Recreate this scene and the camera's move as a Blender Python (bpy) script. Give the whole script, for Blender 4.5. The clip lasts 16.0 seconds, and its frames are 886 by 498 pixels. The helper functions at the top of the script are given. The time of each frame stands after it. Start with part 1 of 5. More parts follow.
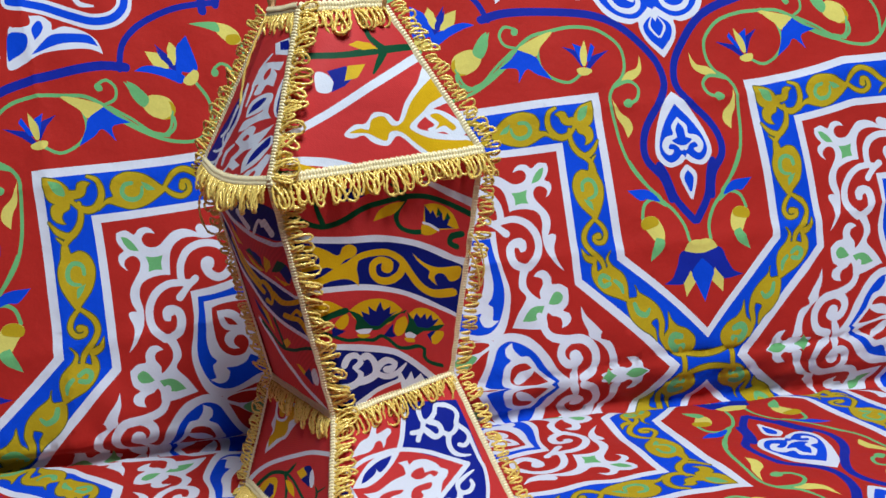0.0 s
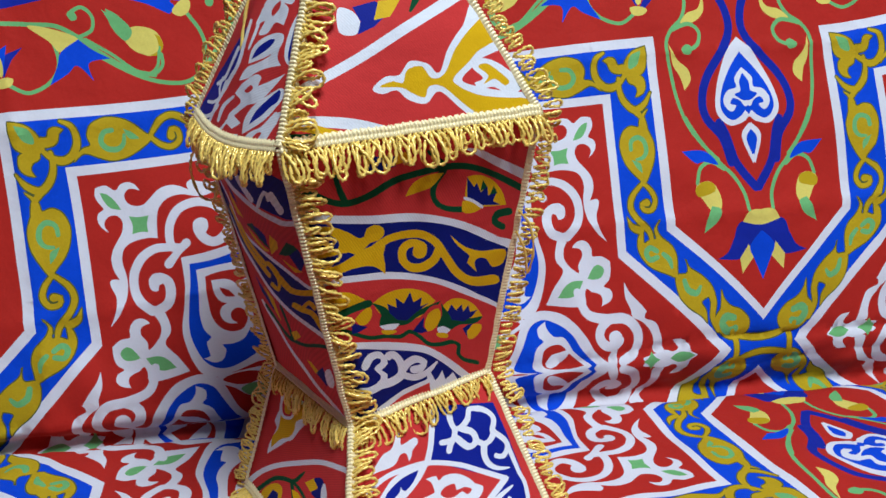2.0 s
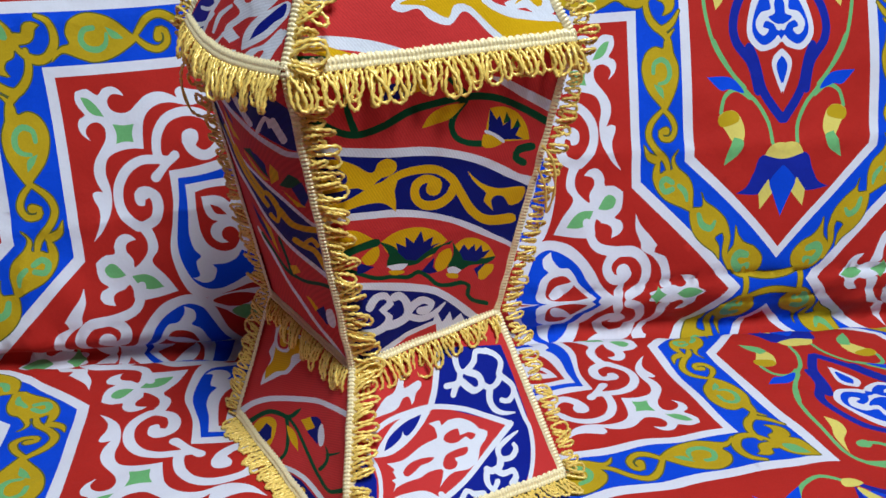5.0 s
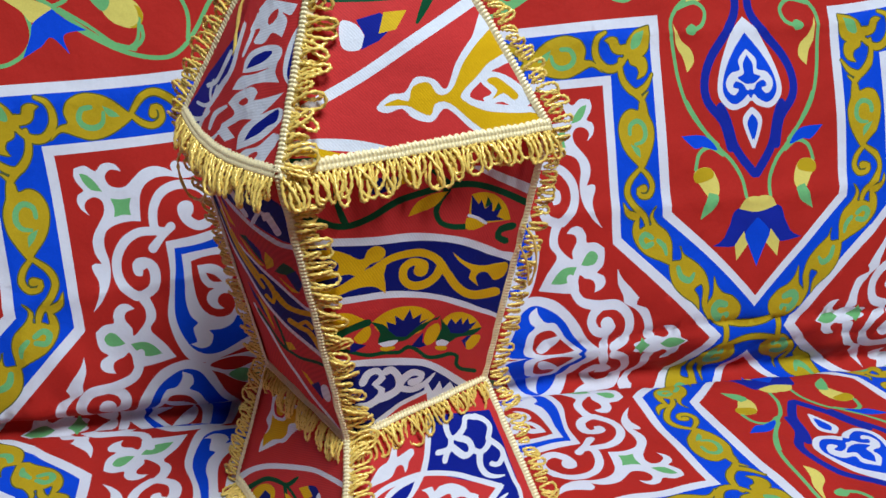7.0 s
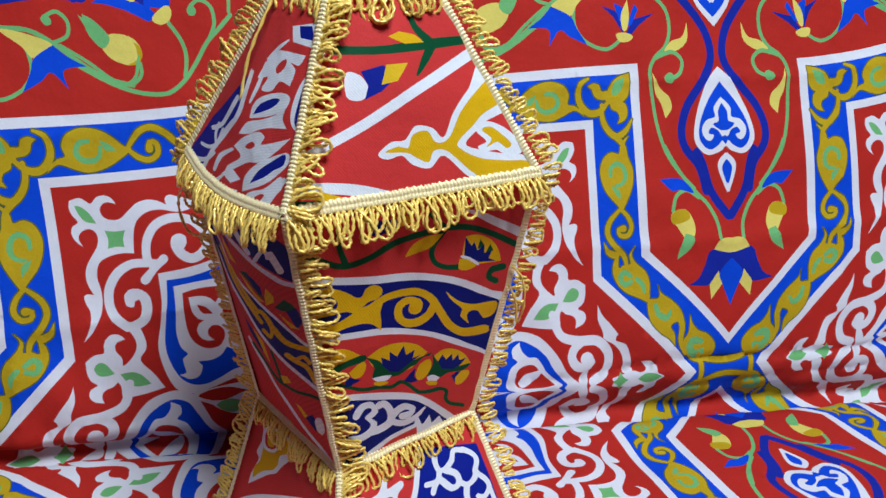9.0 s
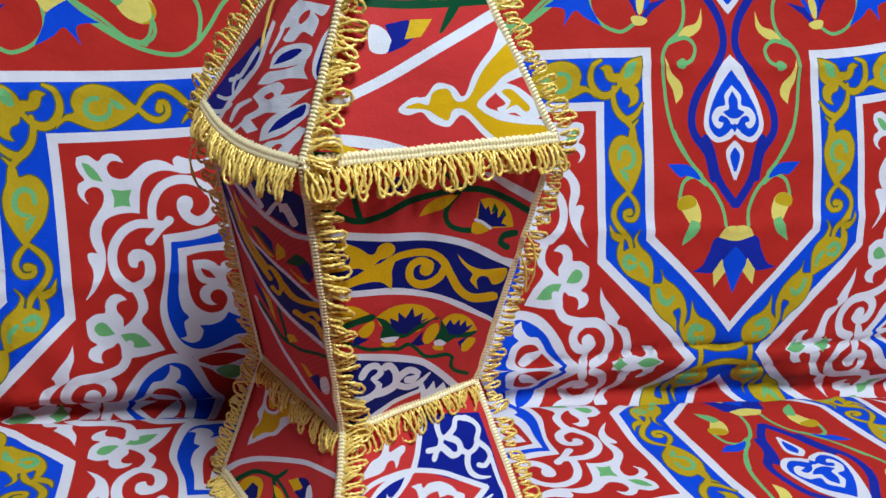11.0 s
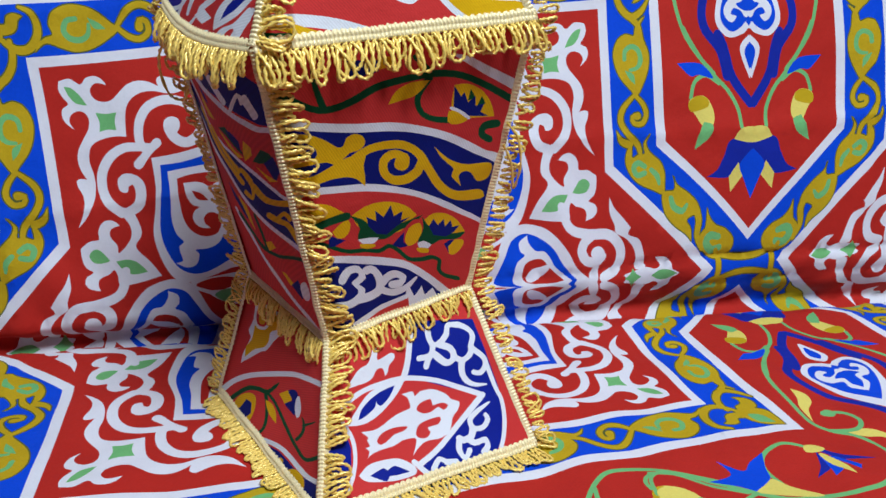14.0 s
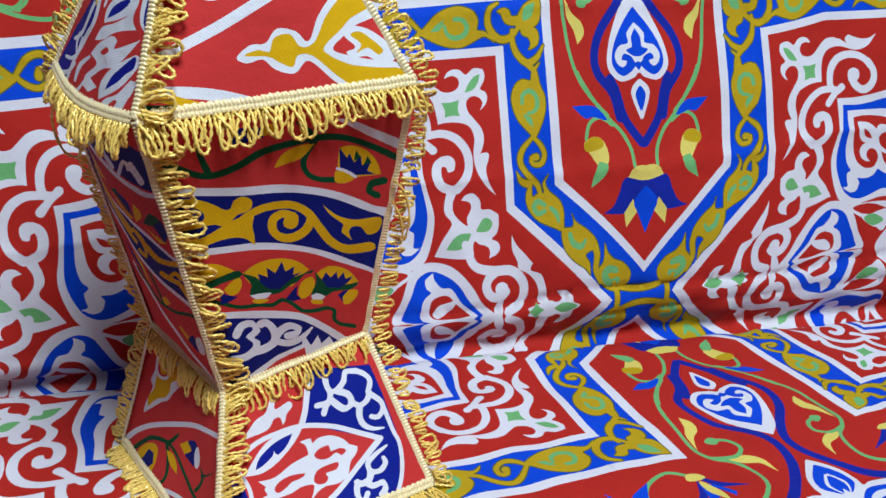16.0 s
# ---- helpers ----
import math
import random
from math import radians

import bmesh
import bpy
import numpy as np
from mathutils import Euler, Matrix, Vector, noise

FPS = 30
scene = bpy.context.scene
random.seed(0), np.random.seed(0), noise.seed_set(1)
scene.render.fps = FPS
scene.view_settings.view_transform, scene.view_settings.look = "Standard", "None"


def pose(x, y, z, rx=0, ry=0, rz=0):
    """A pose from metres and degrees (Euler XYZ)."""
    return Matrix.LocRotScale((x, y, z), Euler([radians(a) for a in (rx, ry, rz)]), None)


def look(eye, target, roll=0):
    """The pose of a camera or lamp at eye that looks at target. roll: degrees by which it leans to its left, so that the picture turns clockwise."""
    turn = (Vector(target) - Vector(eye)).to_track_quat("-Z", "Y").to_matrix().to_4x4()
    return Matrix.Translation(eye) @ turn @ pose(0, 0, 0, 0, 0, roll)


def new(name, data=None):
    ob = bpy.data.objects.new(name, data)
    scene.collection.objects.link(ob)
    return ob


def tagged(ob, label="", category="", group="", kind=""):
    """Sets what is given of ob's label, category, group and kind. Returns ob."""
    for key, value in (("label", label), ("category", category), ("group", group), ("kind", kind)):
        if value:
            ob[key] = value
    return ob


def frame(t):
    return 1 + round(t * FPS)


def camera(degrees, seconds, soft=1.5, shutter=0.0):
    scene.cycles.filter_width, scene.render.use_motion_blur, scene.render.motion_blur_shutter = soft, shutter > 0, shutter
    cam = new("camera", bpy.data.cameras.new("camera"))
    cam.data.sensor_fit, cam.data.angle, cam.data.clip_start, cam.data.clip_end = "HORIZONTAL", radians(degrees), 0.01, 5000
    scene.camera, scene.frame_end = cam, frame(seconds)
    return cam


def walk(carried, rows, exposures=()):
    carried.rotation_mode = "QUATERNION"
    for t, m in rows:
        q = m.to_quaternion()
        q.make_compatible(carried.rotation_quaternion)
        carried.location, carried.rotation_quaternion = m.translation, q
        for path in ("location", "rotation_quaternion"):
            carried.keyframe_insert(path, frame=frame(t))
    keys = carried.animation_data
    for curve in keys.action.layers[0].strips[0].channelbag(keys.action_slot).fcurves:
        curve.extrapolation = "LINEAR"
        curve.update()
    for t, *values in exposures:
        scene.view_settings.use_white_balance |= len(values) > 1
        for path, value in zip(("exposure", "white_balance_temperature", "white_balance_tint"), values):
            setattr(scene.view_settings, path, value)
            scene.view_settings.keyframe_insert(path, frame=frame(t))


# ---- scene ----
cam = camera(57.4, 16.0)
METRES, EYE, TILT, LEAN, TURN = 0.36, 0.2551, -7.27, -4.98, -6.45
ROWS = [
    (0.0, 0.0, 0.0, 0.0, 0.04, 0.26, 8.08),
    (0.5, -0.0187, 0.0541, 0.0277, -0.36, 0.96, 7.83),
    (1.0, -0.0393, 0.1283, 0.0707, -0.24, 0.48, 7.95),
    (1.5, -0.0489, 0.1993, 0.0857, -0.51, -1.11, 7.42),
    (2.0, -0.0665, 0.2616, 0.0808, -0.39, -4.49, 6.71),
    (2.5, -0.0779, 0.3296, 0.0863, -0.19, -6.61, 6.21),
    (3.0, -0.082, 0.3552, 0.0748, -0.13, -8.85, 5.97),
    (5.5, -0.1038, 0.361, 0.1516, -1.29, -11.76, 4.09),
    (6.0, -0.0916, 0.3443, 0.1726, -1.51, -11.19, 4.66),
    (6.5, -0.0896, 0.3372, 0.1959, -1.73, -10.66, 5.25),
    (7.0, -0.0909, 0.3189, 0.2144, -2.05, -10.03, 5.55),
    (7.5, -0.0914, 0.3029, 0.229, -2.32, -9.44, 5.66),
    (8.0, -0.0913, 0.2834, 0.2433, -2.62, -8.94, 5.65),
    (10.5, -0.1675, 0.2676, 0.2142, -4.83, -7.66, 2.09),
    (11.0, -0.1563, 0.2705, 0.1893, -4.05, -8.27, 1.94),
    (11.5, -0.1343, 0.2803, 0.164, -3.25, -9.25, 2.84),
    (12.0, -0.1216, 0.287, 0.1446, -2.2, -10.21, 3.49),
    (12.5, -0.1083, 0.2912, 0.1326, -1.08, -10.95, 3.96),
    (13.0, -0.091, 0.3044, 0.1086, -0.6, -11.16, 4.48),
    (13.5, -0.08, 0.3111, 0.0936, -0.82, -11.39, 4.76),
    (14.0, -0.0696, 0.314, 0.092, -1.63, -11.52, 4.77),
    (14.5, -0.0534, 0.3047, 0.0994, -2.83, -11.5, 4.66),
    (15.0, -0.033, 0.2908, 0.1146, -4.15, -11.27, 4.59),
    (15.5, -0.0064, 0.2833, 0.1296, -5.48, -10.95, 4.77),
    (16.0, 0.0102, 0.271, 0.1544, -5.99, -11.01, 5.01),
]
walk(cam, [(t, pose(0, 0, EYE, TILT, LEAN, TURN) @ pose(METRES * x, METRES * y, METRES * z, 90 + pitch, roll, yaw)) for t, x, y, z, yaw, pitch, roll in ROWS])

# ---- light ----
world = bpy.data.worlds.new("room_air")
scene.world = world
world.use_nodes = True
world.node_tree.nodes["Background"].inputs[0].default_value = (0.9, 0.95, 1.0, 1)
world.node_tree.nodes["Background"].inputs[1].default_value = 0.32


def area_lamp(name, eye, target, size, watts, colour):
    data = bpy.data.lights.new(name, "AREA")
    data.shape, data.size, data.energy, data.color = "DISK", size, watts, colour
    lamp = new(name, data)
    lamp.matrix_world = look(eye, target)
    return lamp


area_lamp("ceiling_lamp", (0.37, -0.44, 1.72), (0.05, 0.6, 0.1), 0.75, 47.0, (0.80, 0.89, 1.0))
scene.view_settings.exposure = 0.0


# ---- materials ----
def base_material(name, colour, rough=0.6, metal=0.0):
    mat = bpy.data.materials.new(name)
    mat.use_nodes = True
    bsdf = mat.node_tree.nodes["Principled BSDF"]
    bsdf.inputs["Base Color"].default_value = (*colour, 1)
    bsdf.inputs["Roughness"].default_value = rough
    bsdf.inputs["Metallic"].default_value = metal
    return mat, mat.node_tree, bsdf


def fabric(name, colour, rough=0.62, fade=0.12, sheen=0.0, coat=0.0, weave=0.25, gloss=0.05, thread=0.1):
    """Printed cotton: uneven dye, a fine weave and soft relief."""
    mat, tree, bsdf = base_material(name, colour, rough)
    nodes, links = tree.nodes, tree.links
    coord = nodes.new("ShaderNodeTexCoord")
    big = nodes.new("ShaderNodeTexNoise")
    big.inputs["Scale"].default_value, big.inputs["Detail"].default_value = 22.0, 4.0
    fine = nodes.new("ShaderNodeTexNoise")
    fine.inputs["Scale"].default_value, fine.inputs["Detail"].default_value = 900.0, 2.0
    links.new(coord.outputs["Object"], big.inputs["Vector"])
    links.new(coord.outputs["Object"], fine.inputs["Vector"])
    threads = nodes.new("ShaderNodeTexWave")
    threads.bands_direction = "DIAGONAL"
    threads.inputs["Scale"].default_value, threads.inputs["Distortion"].default_value = 330.0, 1.5
    threads.inputs["Detail Scale"].default_value = 30.0
    links.new(coord.outputs["Object"], threads.inputs["Vector"])
    grain = nodes.new("ShaderNodeMix")
    grain.inputs["Factor"].default_value = thread
    links.new(fine.outputs["Fac"], grain.inputs["A"])
    links.new(threads.outputs["Fac"], grain.inputs["B"])
    add = nodes.new("ShaderNodeMath")
    add.operation = "ADD"
    links.new(big.outputs["Fac"], add.inputs[0])
    links.new(grain.outputs["Result"], add.inputs[1])
    span = nodes.new("ShaderNodeMapRange")
    span.inputs["From Min"].default_value, span.inputs["From Max"].default_value = 0.6, 1.4
    span.inputs["To Min"].default_value, span.inputs["To Max"].default_value = 1.0 - fade, 1.0 + fade
    links.new(add.outputs[0], span.inputs["Value"])
    mix = nodes.new("ShaderNodeVectorMath")
    mix.operation = "SCALE"
    mix.inputs[0].default_value = colour
    links.new(span.outputs["Result"], mix.inputs["Scale"])
    links.new(mix.outputs[0], bsdf.inputs["Base Color"])
    bump = nodes.new("ShaderNodeBump")
    bump.inputs["Strength"].default_value, bump.inputs["Distance"].default_value = weave, 0.0004
    links.new(fine.outputs["Fac"], bump.inputs["Height"])
    crumple = nodes.new("ShaderNodeTexNoise")
    crumple.inputs["Scale"].default_value, crumple.inputs["Detail"].default_value = 38.0, 3.0
    links.new(coord.outputs["Object"], crumple.inputs["Vector"])
    soft = nodes.new("ShaderNodeBump")
    soft.inputs["Strength"].default_value, soft.inputs["Distance"].default_value = 0.5, 0.004
    links.new(crumple.outputs["Fac"], soft.inputs["Height"])
    links.new(soft.outputs[0], bump.inputs["Normal"])
    links.new(bump.outputs[0], bsdf.inputs["Normal"])
    bsdf.inputs["Specular IOR Level"].default_value = gloss
    bsdf.inputs["Sheen Weight"].default_value = sheen
    bsdf.inputs["Coat Weight"].default_value = coat
    bsdf.inputs["Coat Roughness"].default_value = 0.4
    return mat


CLOTH = {
    "red": fabric("red_print", (0.46, 0.025, 0.018)),
    "white": fabric("white_print", (0.72, 0.74, 0.80), fade=0.06),
    "blue": fabric("blue_print", (0.004, 0.066, 0.64)),
    "navy": fabric("navy_print", (0.010, 0.024, 0.32)),
    "ochre": fabric("ochre_print", (0.50, 0.345, 0.014)),
    "lemon": fabric("lemon_print", (0.72, 0.62, 0.14)),
    "green": fabric("green_print", (0.16, 0.46, 0.17)),
    "olive": fabric("olive_print", (0.10, 0.12, 0.03)),
}
FILM = dict(coat=0.2, gloss=0.0, thread=0.6, weave=0.5)
PANEL = {
    "red": fabric("panel_red", (0.58, 0.040, 0.038), 0.5, **FILM),
    "white": fabric("panel_white", (0.74, 0.78, 0.84), 0.5, fade=0.10, **FILM),
    "blue": fabric("panel_blue", (0.006, 0.016, 0.26), 0.5, **FILM),
    "navy": fabric("panel_navy", (0.004, 0.012, 0.16), 0.5, **FILM),
    "ochre": fabric("panel_ochre", (0.70, 0.41, 0.008), 0.5, **FILM),
    "lemon": fabric("panel_lemon", (0.70, 0.45, 0.02), 0.5, **FILM),
    "green": fabric("panel_green", (0.003, 0.070, 0.026), 0.5, **FILM),
    "olive": fabric("panel_olive", (0.02, 0.03, 0.02), 0.5),
}
INK = list(CLOTH)


def gold_cord(name, colour, metal=0.45, rough=0.32, scale=1400.0):
    mat, tree, bsdf = base_material(name, colour, rough, metal)
    nodes, links = tree.nodes, tree.links
    coord = nodes.new("ShaderNodeTexCoord")
    noise_node = nodes.new("ShaderNodeTexNoise")
    noise_node.inputs["Scale"].default_value = scale
    links.new(coord.outputs["Object"], noise_node.inputs["Vector"])
    ramp = nodes.new("ShaderNodeMapRange")
    ramp.inputs["To Min"].default_value, ramp.inputs["To Max"].default_value = 0.55, 1.35
    links.new(noise_node.outputs["Fac"], ramp.inputs["Value"])
    mix = nodes.new("ShaderNodeVectorMath")
    mix.operation = "SCALE"
    mix.inputs[0].default_value = colour
    links.new(ramp.outputs["Result"], mix.inputs["Scale"])
    links.new(mix.outputs[0], bsdf.inputs["Base Color"])
    bump = nodes.new("ShaderNodeBump")
    bump.inputs["Strength"].default_value, bump.inputs["Distance"].default_value = 0.5, 0.0003
    links.new(noise_node.outputs["Fac"], bump.inputs["Height"])
    links.new(bump.outputs[0], bsdf.inputs["Normal"])
    return mat


GOLD_LOOP = gold_cord("gold_loop_thread", (1.0, 0.72, 0.17), 0.12, 0.2)
GOLD_BRAID = gold_cord("pale_gold_braid", (0.97, 0.83, 0.48), 0.15, 0.36)
BROWN_CORD = gold_cord("brown_gold_cord", (0.45, 0.22, 0.08), 0.4, 0.5)
PLASTER = fabric("grey_plaster", (0.24, 0.24, 0.25), 0.9, 0.05, 0.0, 0.0, 0.1)
WOOD = fabric("brown_wood", (0.22, 0.12, 0.06), 0.5, 0.25, 0.0, 0.0, 0.1)


def part(name, bm, material, parent, label=""):
    mesh = bpy.data.meshes.new(name)
    bm.to_mesh(mesh)
    bm.free()
    for m in material if isinstance(material, (list, tuple)) else [material]:
        mesh.materials.append(m)
    ob = new(name, mesh)
    if parent is not None:
        ob.parent = parent
    if label:
        ob["label"] = label
    return ob


def box(bm, lo, hi):
    verts = [bm.verts.new((x, y, z)) for x in (lo[0], hi[0]) for y in (lo[1], hi[1]) for z in (lo[2], hi[2])]
    for f in ((0, 1, 3, 2), (4, 6, 7, 5), (0, 4, 5, 1), (2, 3, 7, 6), (0, 2, 6, 4), (1, 5, 7, 3)):
        bm.faces.new([verts[i] for i in f])


# ---- printed patterns ----
from mathutils.geometry import delaunay_2d_cdt


def spline(points, closed=False, step=2.0):
    """A smooth line through the points (Catmull-Rom), about one vertex a step."""
    p = np.array(points, float)
    n = len(p)
    out = []
    for i in range(n if closed else n - 1):
        if closed:
            a, b, c, d = p[i - 1], p[i], p[(i + 1) % n], p[(i + 2) % n]
        else:
            a, b, c, d = p[max(i - 1, 0)], p[i], p[i + 1], p[min(i + 2, n - 1)]
        count = max(2, int(np.linalg.norm((c - b)[:2]) / step))
        for k in range(count):
            t = k / count
            out.append(0.5 * (2 * b + (c - a) * t + (2 * a - 5 * b + 4 * c - d) * t * t + (3 * b - a - 3 * c + d) * t ** 3))
    if not closed:
        out.append(p[-1])
    return np.array(out)


class Print:
    """A printed design: shapes in paint order, on a flat sheet in millimetres."""

    def __init__(self, step=2.0):
        self.shapes, self.step = [], step

    def poly(self, ink, *pts):
        self.shapes.append((ink, np.array(pts, float)))

    def blob(self, ink, *pts):
        self.shapes.append((ink, spline(pts, True, self.step)))

    def shape(self, ink, *pts):
        """A closed outline, smooth but for the corners: points that carry a third number."""
        first = next((i for i, p in enumerate(pts) if len(p) > 2), None)
        if first is None:
            return self.blob(ink, *pts)
        ring = list(pts[first:]) + list(pts[:first + 1])
        line, run = [], [ring[0][:2]]
        for p in ring[1:]:
            run.append(p[:2])
            if len(p) > 2:
                line.extend(spline(run, False, self.step)[:-1])
                run = [p[:2]]
        self.shapes.append((ink, np.array(line)))

    def stroke(self, ink, width, *pts):
        """A ribbon along a smooth line; width: one number, or one for each point."""
        w = [width] * len(pts) if isinstance(width, (int, float)) else width
        line = spline([(x, y, v) for (x, y), v in zip(pts, w)], False, self.step)
        tang = np.gradient(line[:, :2], axis=0)
        tang /= np.maximum(np.linalg.norm(tang, axis=1), 1e-6)[:, None]
        side = np.stack([-tang[:, 1], tang[:, 0]], 1) * np.maximum(line[:, 2:3], 0.25) / 2
        turn = np.linspace(0, np.pi, 7)[1:-1, None]
        half = np.linalg.norm(side, axis=1)
        end = line[-1, :2] + np.cos(turn) * side[-1] + np.sin(turn) * tang[-1] * half[-1]
        start = line[0, :2] - np.cos(turn) * side[0] - np.sin(turn) * tang[0] * half[0]
        self.shapes.append((ink, np.concatenate([line[:, :2] + side, end, (line[:, :2] - side)[::-1], start])))

    def curl(self, ink, x, y, a0, a1, r0, r1, w0, w1):
        """A volute about (x, y) from angle a0 to a1, winding in from r0 to r1, with a round end."""
        n = max(6, int(abs(a1 - a0) / 24))
        pts, wide = [], []
        for i in range(n + 1):
            t = i / n
            a, r = radians(a0 + (a1 - a0) * t), r1 + (r0 - r1) * (1 - t) ** 0.65
            pts.append((x + r * math.cos(a), y + r * math.sin(a)))
            wide.append(w0 + (w1 - w0) * t)
        self.stroke(ink, wide, *pts)
        ex, ey = pts[-1]
        self.blob(ink, *[(ex + w1 * 0.62 * math.cos(k), ey + w1 * 0.62 * math.sin(k)) for k in (0, 1.05, 2.1, 3.14, 4.19, 5.24)])

    def line(self, ink, width, *pts):
        """A straight-sided band along a broken line, mitred at its bends."""
        p = np.array(pts, float)
        d = np.diff(p, axis=0)
        d /= np.linalg.norm(d, axis=1)[:, None]
        nrm = np.stack([-d[:, 1], d[:, 0]], 1)
        m = np.concatenate([nrm[:1], nrm[:-1] + nrm[1:], nrm[-1:]])
        scale = np.ones(len(p))
        scale[1:-1] = 2 / np.maximum((m[1:-1] ** 2).sum(1), 0.3)
        off = m * scale[:, None] * width / 2
        self.shapes.append((ink, np.concatenate([p + off, (p - off)[::-1]])))

    def outline(self, start, ink, rim, wide):
        """Puts a thin dark rim under all shapes of one ink from start on."""
        rims = []
        for k, pts in self.shapes[start:]:
            if k == ink:
                tang = np.roll(pts, -1, 0) - np.roll(pts, 1, 0)
                tang /= np.maximum(np.linalg.norm(tang, axis=1), 1e-6)[:, None]
                area = np.sum(pts[:, 0] * np.roll(pts[:, 1], -1) - np.roll(pts[:, 0], -1) * pts[:, 1])
                nrm = np.stack([tang[:, 1], -tang[:, 0]], 1) * (1 if area > 0 else -1)
                rims.append((rim, pts + nrm * wide))
        self.shapes[start:start] = rims

    def sheet(self, border, grid, ground="red"):
        """Cuts the sheet along all outlines. Returns vertices, triangles and the ink of each."""
        border = np.array(border, float)
        verts, edges = [], []

        def loop(pts):
            k = len(verts)
            verts.extend(map(tuple, pts))
            edges.extend((k + i, k + (i + 1) % len(pts)) for i in range(len(pts)))

        dense = []
        for a, b in zip(border, np.roll(border, -1, 0)):
            n = max(2, int(np.linalg.norm(b - a) / grid))
            dense += [a + (b - a) * i / n for i in range(n)]
        loop(dense)
        lo, hi = border.min(0), border.max(0)
        for ink, pts in self.shapes:
            if (pts.max(0) > lo).all() and (pts.min(0) < hi).all():
                close = []
                for a, b in zip(pts, np.roll(pts, -1, 0)):
                    n = max(1, int(np.linalg.norm(b - a) / grid * 1.2))
                    close += [a + (b - a) * i / n for i in range(n)]
                loop(close)
        for gx in np.arange(lo[0] + grid / 2, hi[0], grid):
            for gy in np.arange(lo[1] + grid / 2, hi[1], grid):
                verts.append((gx + 0.2 * grid * math.sin(gy), gy + 0.2 * grid * math.cos(gx)))
        v, _, faces, *_ = delaunay_2d_cdt([Vector(p) for p in verts], edges, [], 0, 0.002)
        v = np.array([tuple(p) for p in v])
        f = np.array([tuple(t) for t in faces])
        mid = v[f].mean(1)

        def inside(pts, q):
            a, b = pts, np.roll(pts, -1, 0)
            wind = np.zeros(len(q), int)
            for (x0, y0), (x1, y1) in zip(a, b):
                left = (x1 - x0) * (q[:, 1] - y0) - (q[:, 0] - x0) * (y1 - y0)
                wind += ((y0 <= q[:, 1]) & (y1 > q[:, 1]) & (left > 0)).astype(int)
                wind -= ((y0 > q[:, 1]) & (y1 <= q[:, 1]) & (left < 0)).astype(int)
            return wind != 0

        keep = inside(border, mid)
        f, mid = f[keep], mid[keep]
        colour = np.full(len(f), INK.index(ground))
        for ink, pts in self.shapes:
            near = np.nonzero(((mid > pts.min(0)) & (mid < pts.max(0))).all(1))[0]
            if len(near):
                colour[near[inside(pts, mid[near])]] = INK.index(ink)
        used, f2 = np.unique(f, return_inverse=True)
        return v[used], f2.reshape(f.shape), colour

# one quarter of the repeat: p from the medallion's middle to the lotus axis, q up from the mirror line
W, TOP = 349.0, 424.0
P = Print(1.8)
# garden of stems and flowers over the frame
P.stroke("navy", 8, (86, 379), (84, 392), (70, 402), (40, 410), (0, 414))
P.stroke("navy", [5.6, 5.6, 5.6, 5.6, 5.6, 5.6, 5.6], (172.6, 336.3), (168.9, 352), (161.8, 362.6), (147.8, 373), (128.4, 380.5), (105, 384.8), (71.8, 385.6))
P.stroke("navy", [6.7, 6.7, 6.7], (72.8, 383), (69.2, 392.4), (64.4, 402.4))
P.stroke("green", [3.2, 3.2, 3.2, 3.2, 3.2, 3.2, 3.2, 3.2, 3.2, 3.2], (177.9, 291.7), (160.4, 280.8), (144.6, 272.9), (128.1, 268), (112.9, 267.4), (100.9, 274.1), (90.2, 285.5), (78.5, 300.7), (67.8, 309.7), (57.1, 319))
P.stroke("green", [2.8, 2.8, 2.8, 2.8, 2.8], (75.5, 304.4), (70.2, 314.2), (71.1, 326), (78.9, 331.2), (85.7, 327.8))
P.shape("green", (89.3, 325.5), (85.6, 328.4), (82.4, 324.7), (84.1, 320.7), (88.4, 321.2))
P.stroke("green", [2.8, 2.8, 2.8, 2.8], (130.8, 289.8), (131, 282.5), (136.3, 277), (146.3, 275.4))
P.stroke("green", [3.0, 3.0, 3.0, 3.0], (104.9, 317.2), (97.6, 304.4), (95.5, 292.6), (98.5, 278.1))
P.shape("lemon", (151.9, 310.7), (142.1, 311.1), (132.1, 306.6), (128, 296.7), (132.9, 290.1), (141.7, 289.7), (151.5, 295.3), (156.8, 302))
P.shape("ochre", (139, 304.2), (130.5, 303.3), (128.2, 295.7), (133, 289.5), (140.3, 291))
P.shape("green", (171.3, 325.6, 1), (158.5, 316.4), (151.9, 310.7), (149.2, 302.2), (156.8, 301.6), (163.8, 310.8))
P.shape("lemon", (146.9, 349.9, 1), (132.4, 345.9), (126.4, 335), (140.6, 337.4))
P.shape("lemon", (122.5, 356.2, 1), (117, 348.3), (119.8, 339.4), (126.4, 348.4))
P.shape("navy", (137, 355.6, 1), (127, 345.4), (116.2, 332.8), (118.2, 328.4), (126.8, 335))
P.shape("blue", (106.2, 359.4, 1), (102.2, 341.3), (101.5, 328.8), (111.7, 327.7), (117.5, 331.9), (117.3, 349.4))
P.shape("blue", (159.7, 333.5, 1), (150.4, 337.2), (137.5, 336.1), (121.1, 330.2), (113.3, 323.1), (117.7, 319.5), (128.6, 325.5), (145, 330.8))
P.shape("lemon", (114, 323.8), (104.7, 329.2), (101, 325.6), (103.5, 318.7), (110.7, 315.9), (116.6, 319.4))
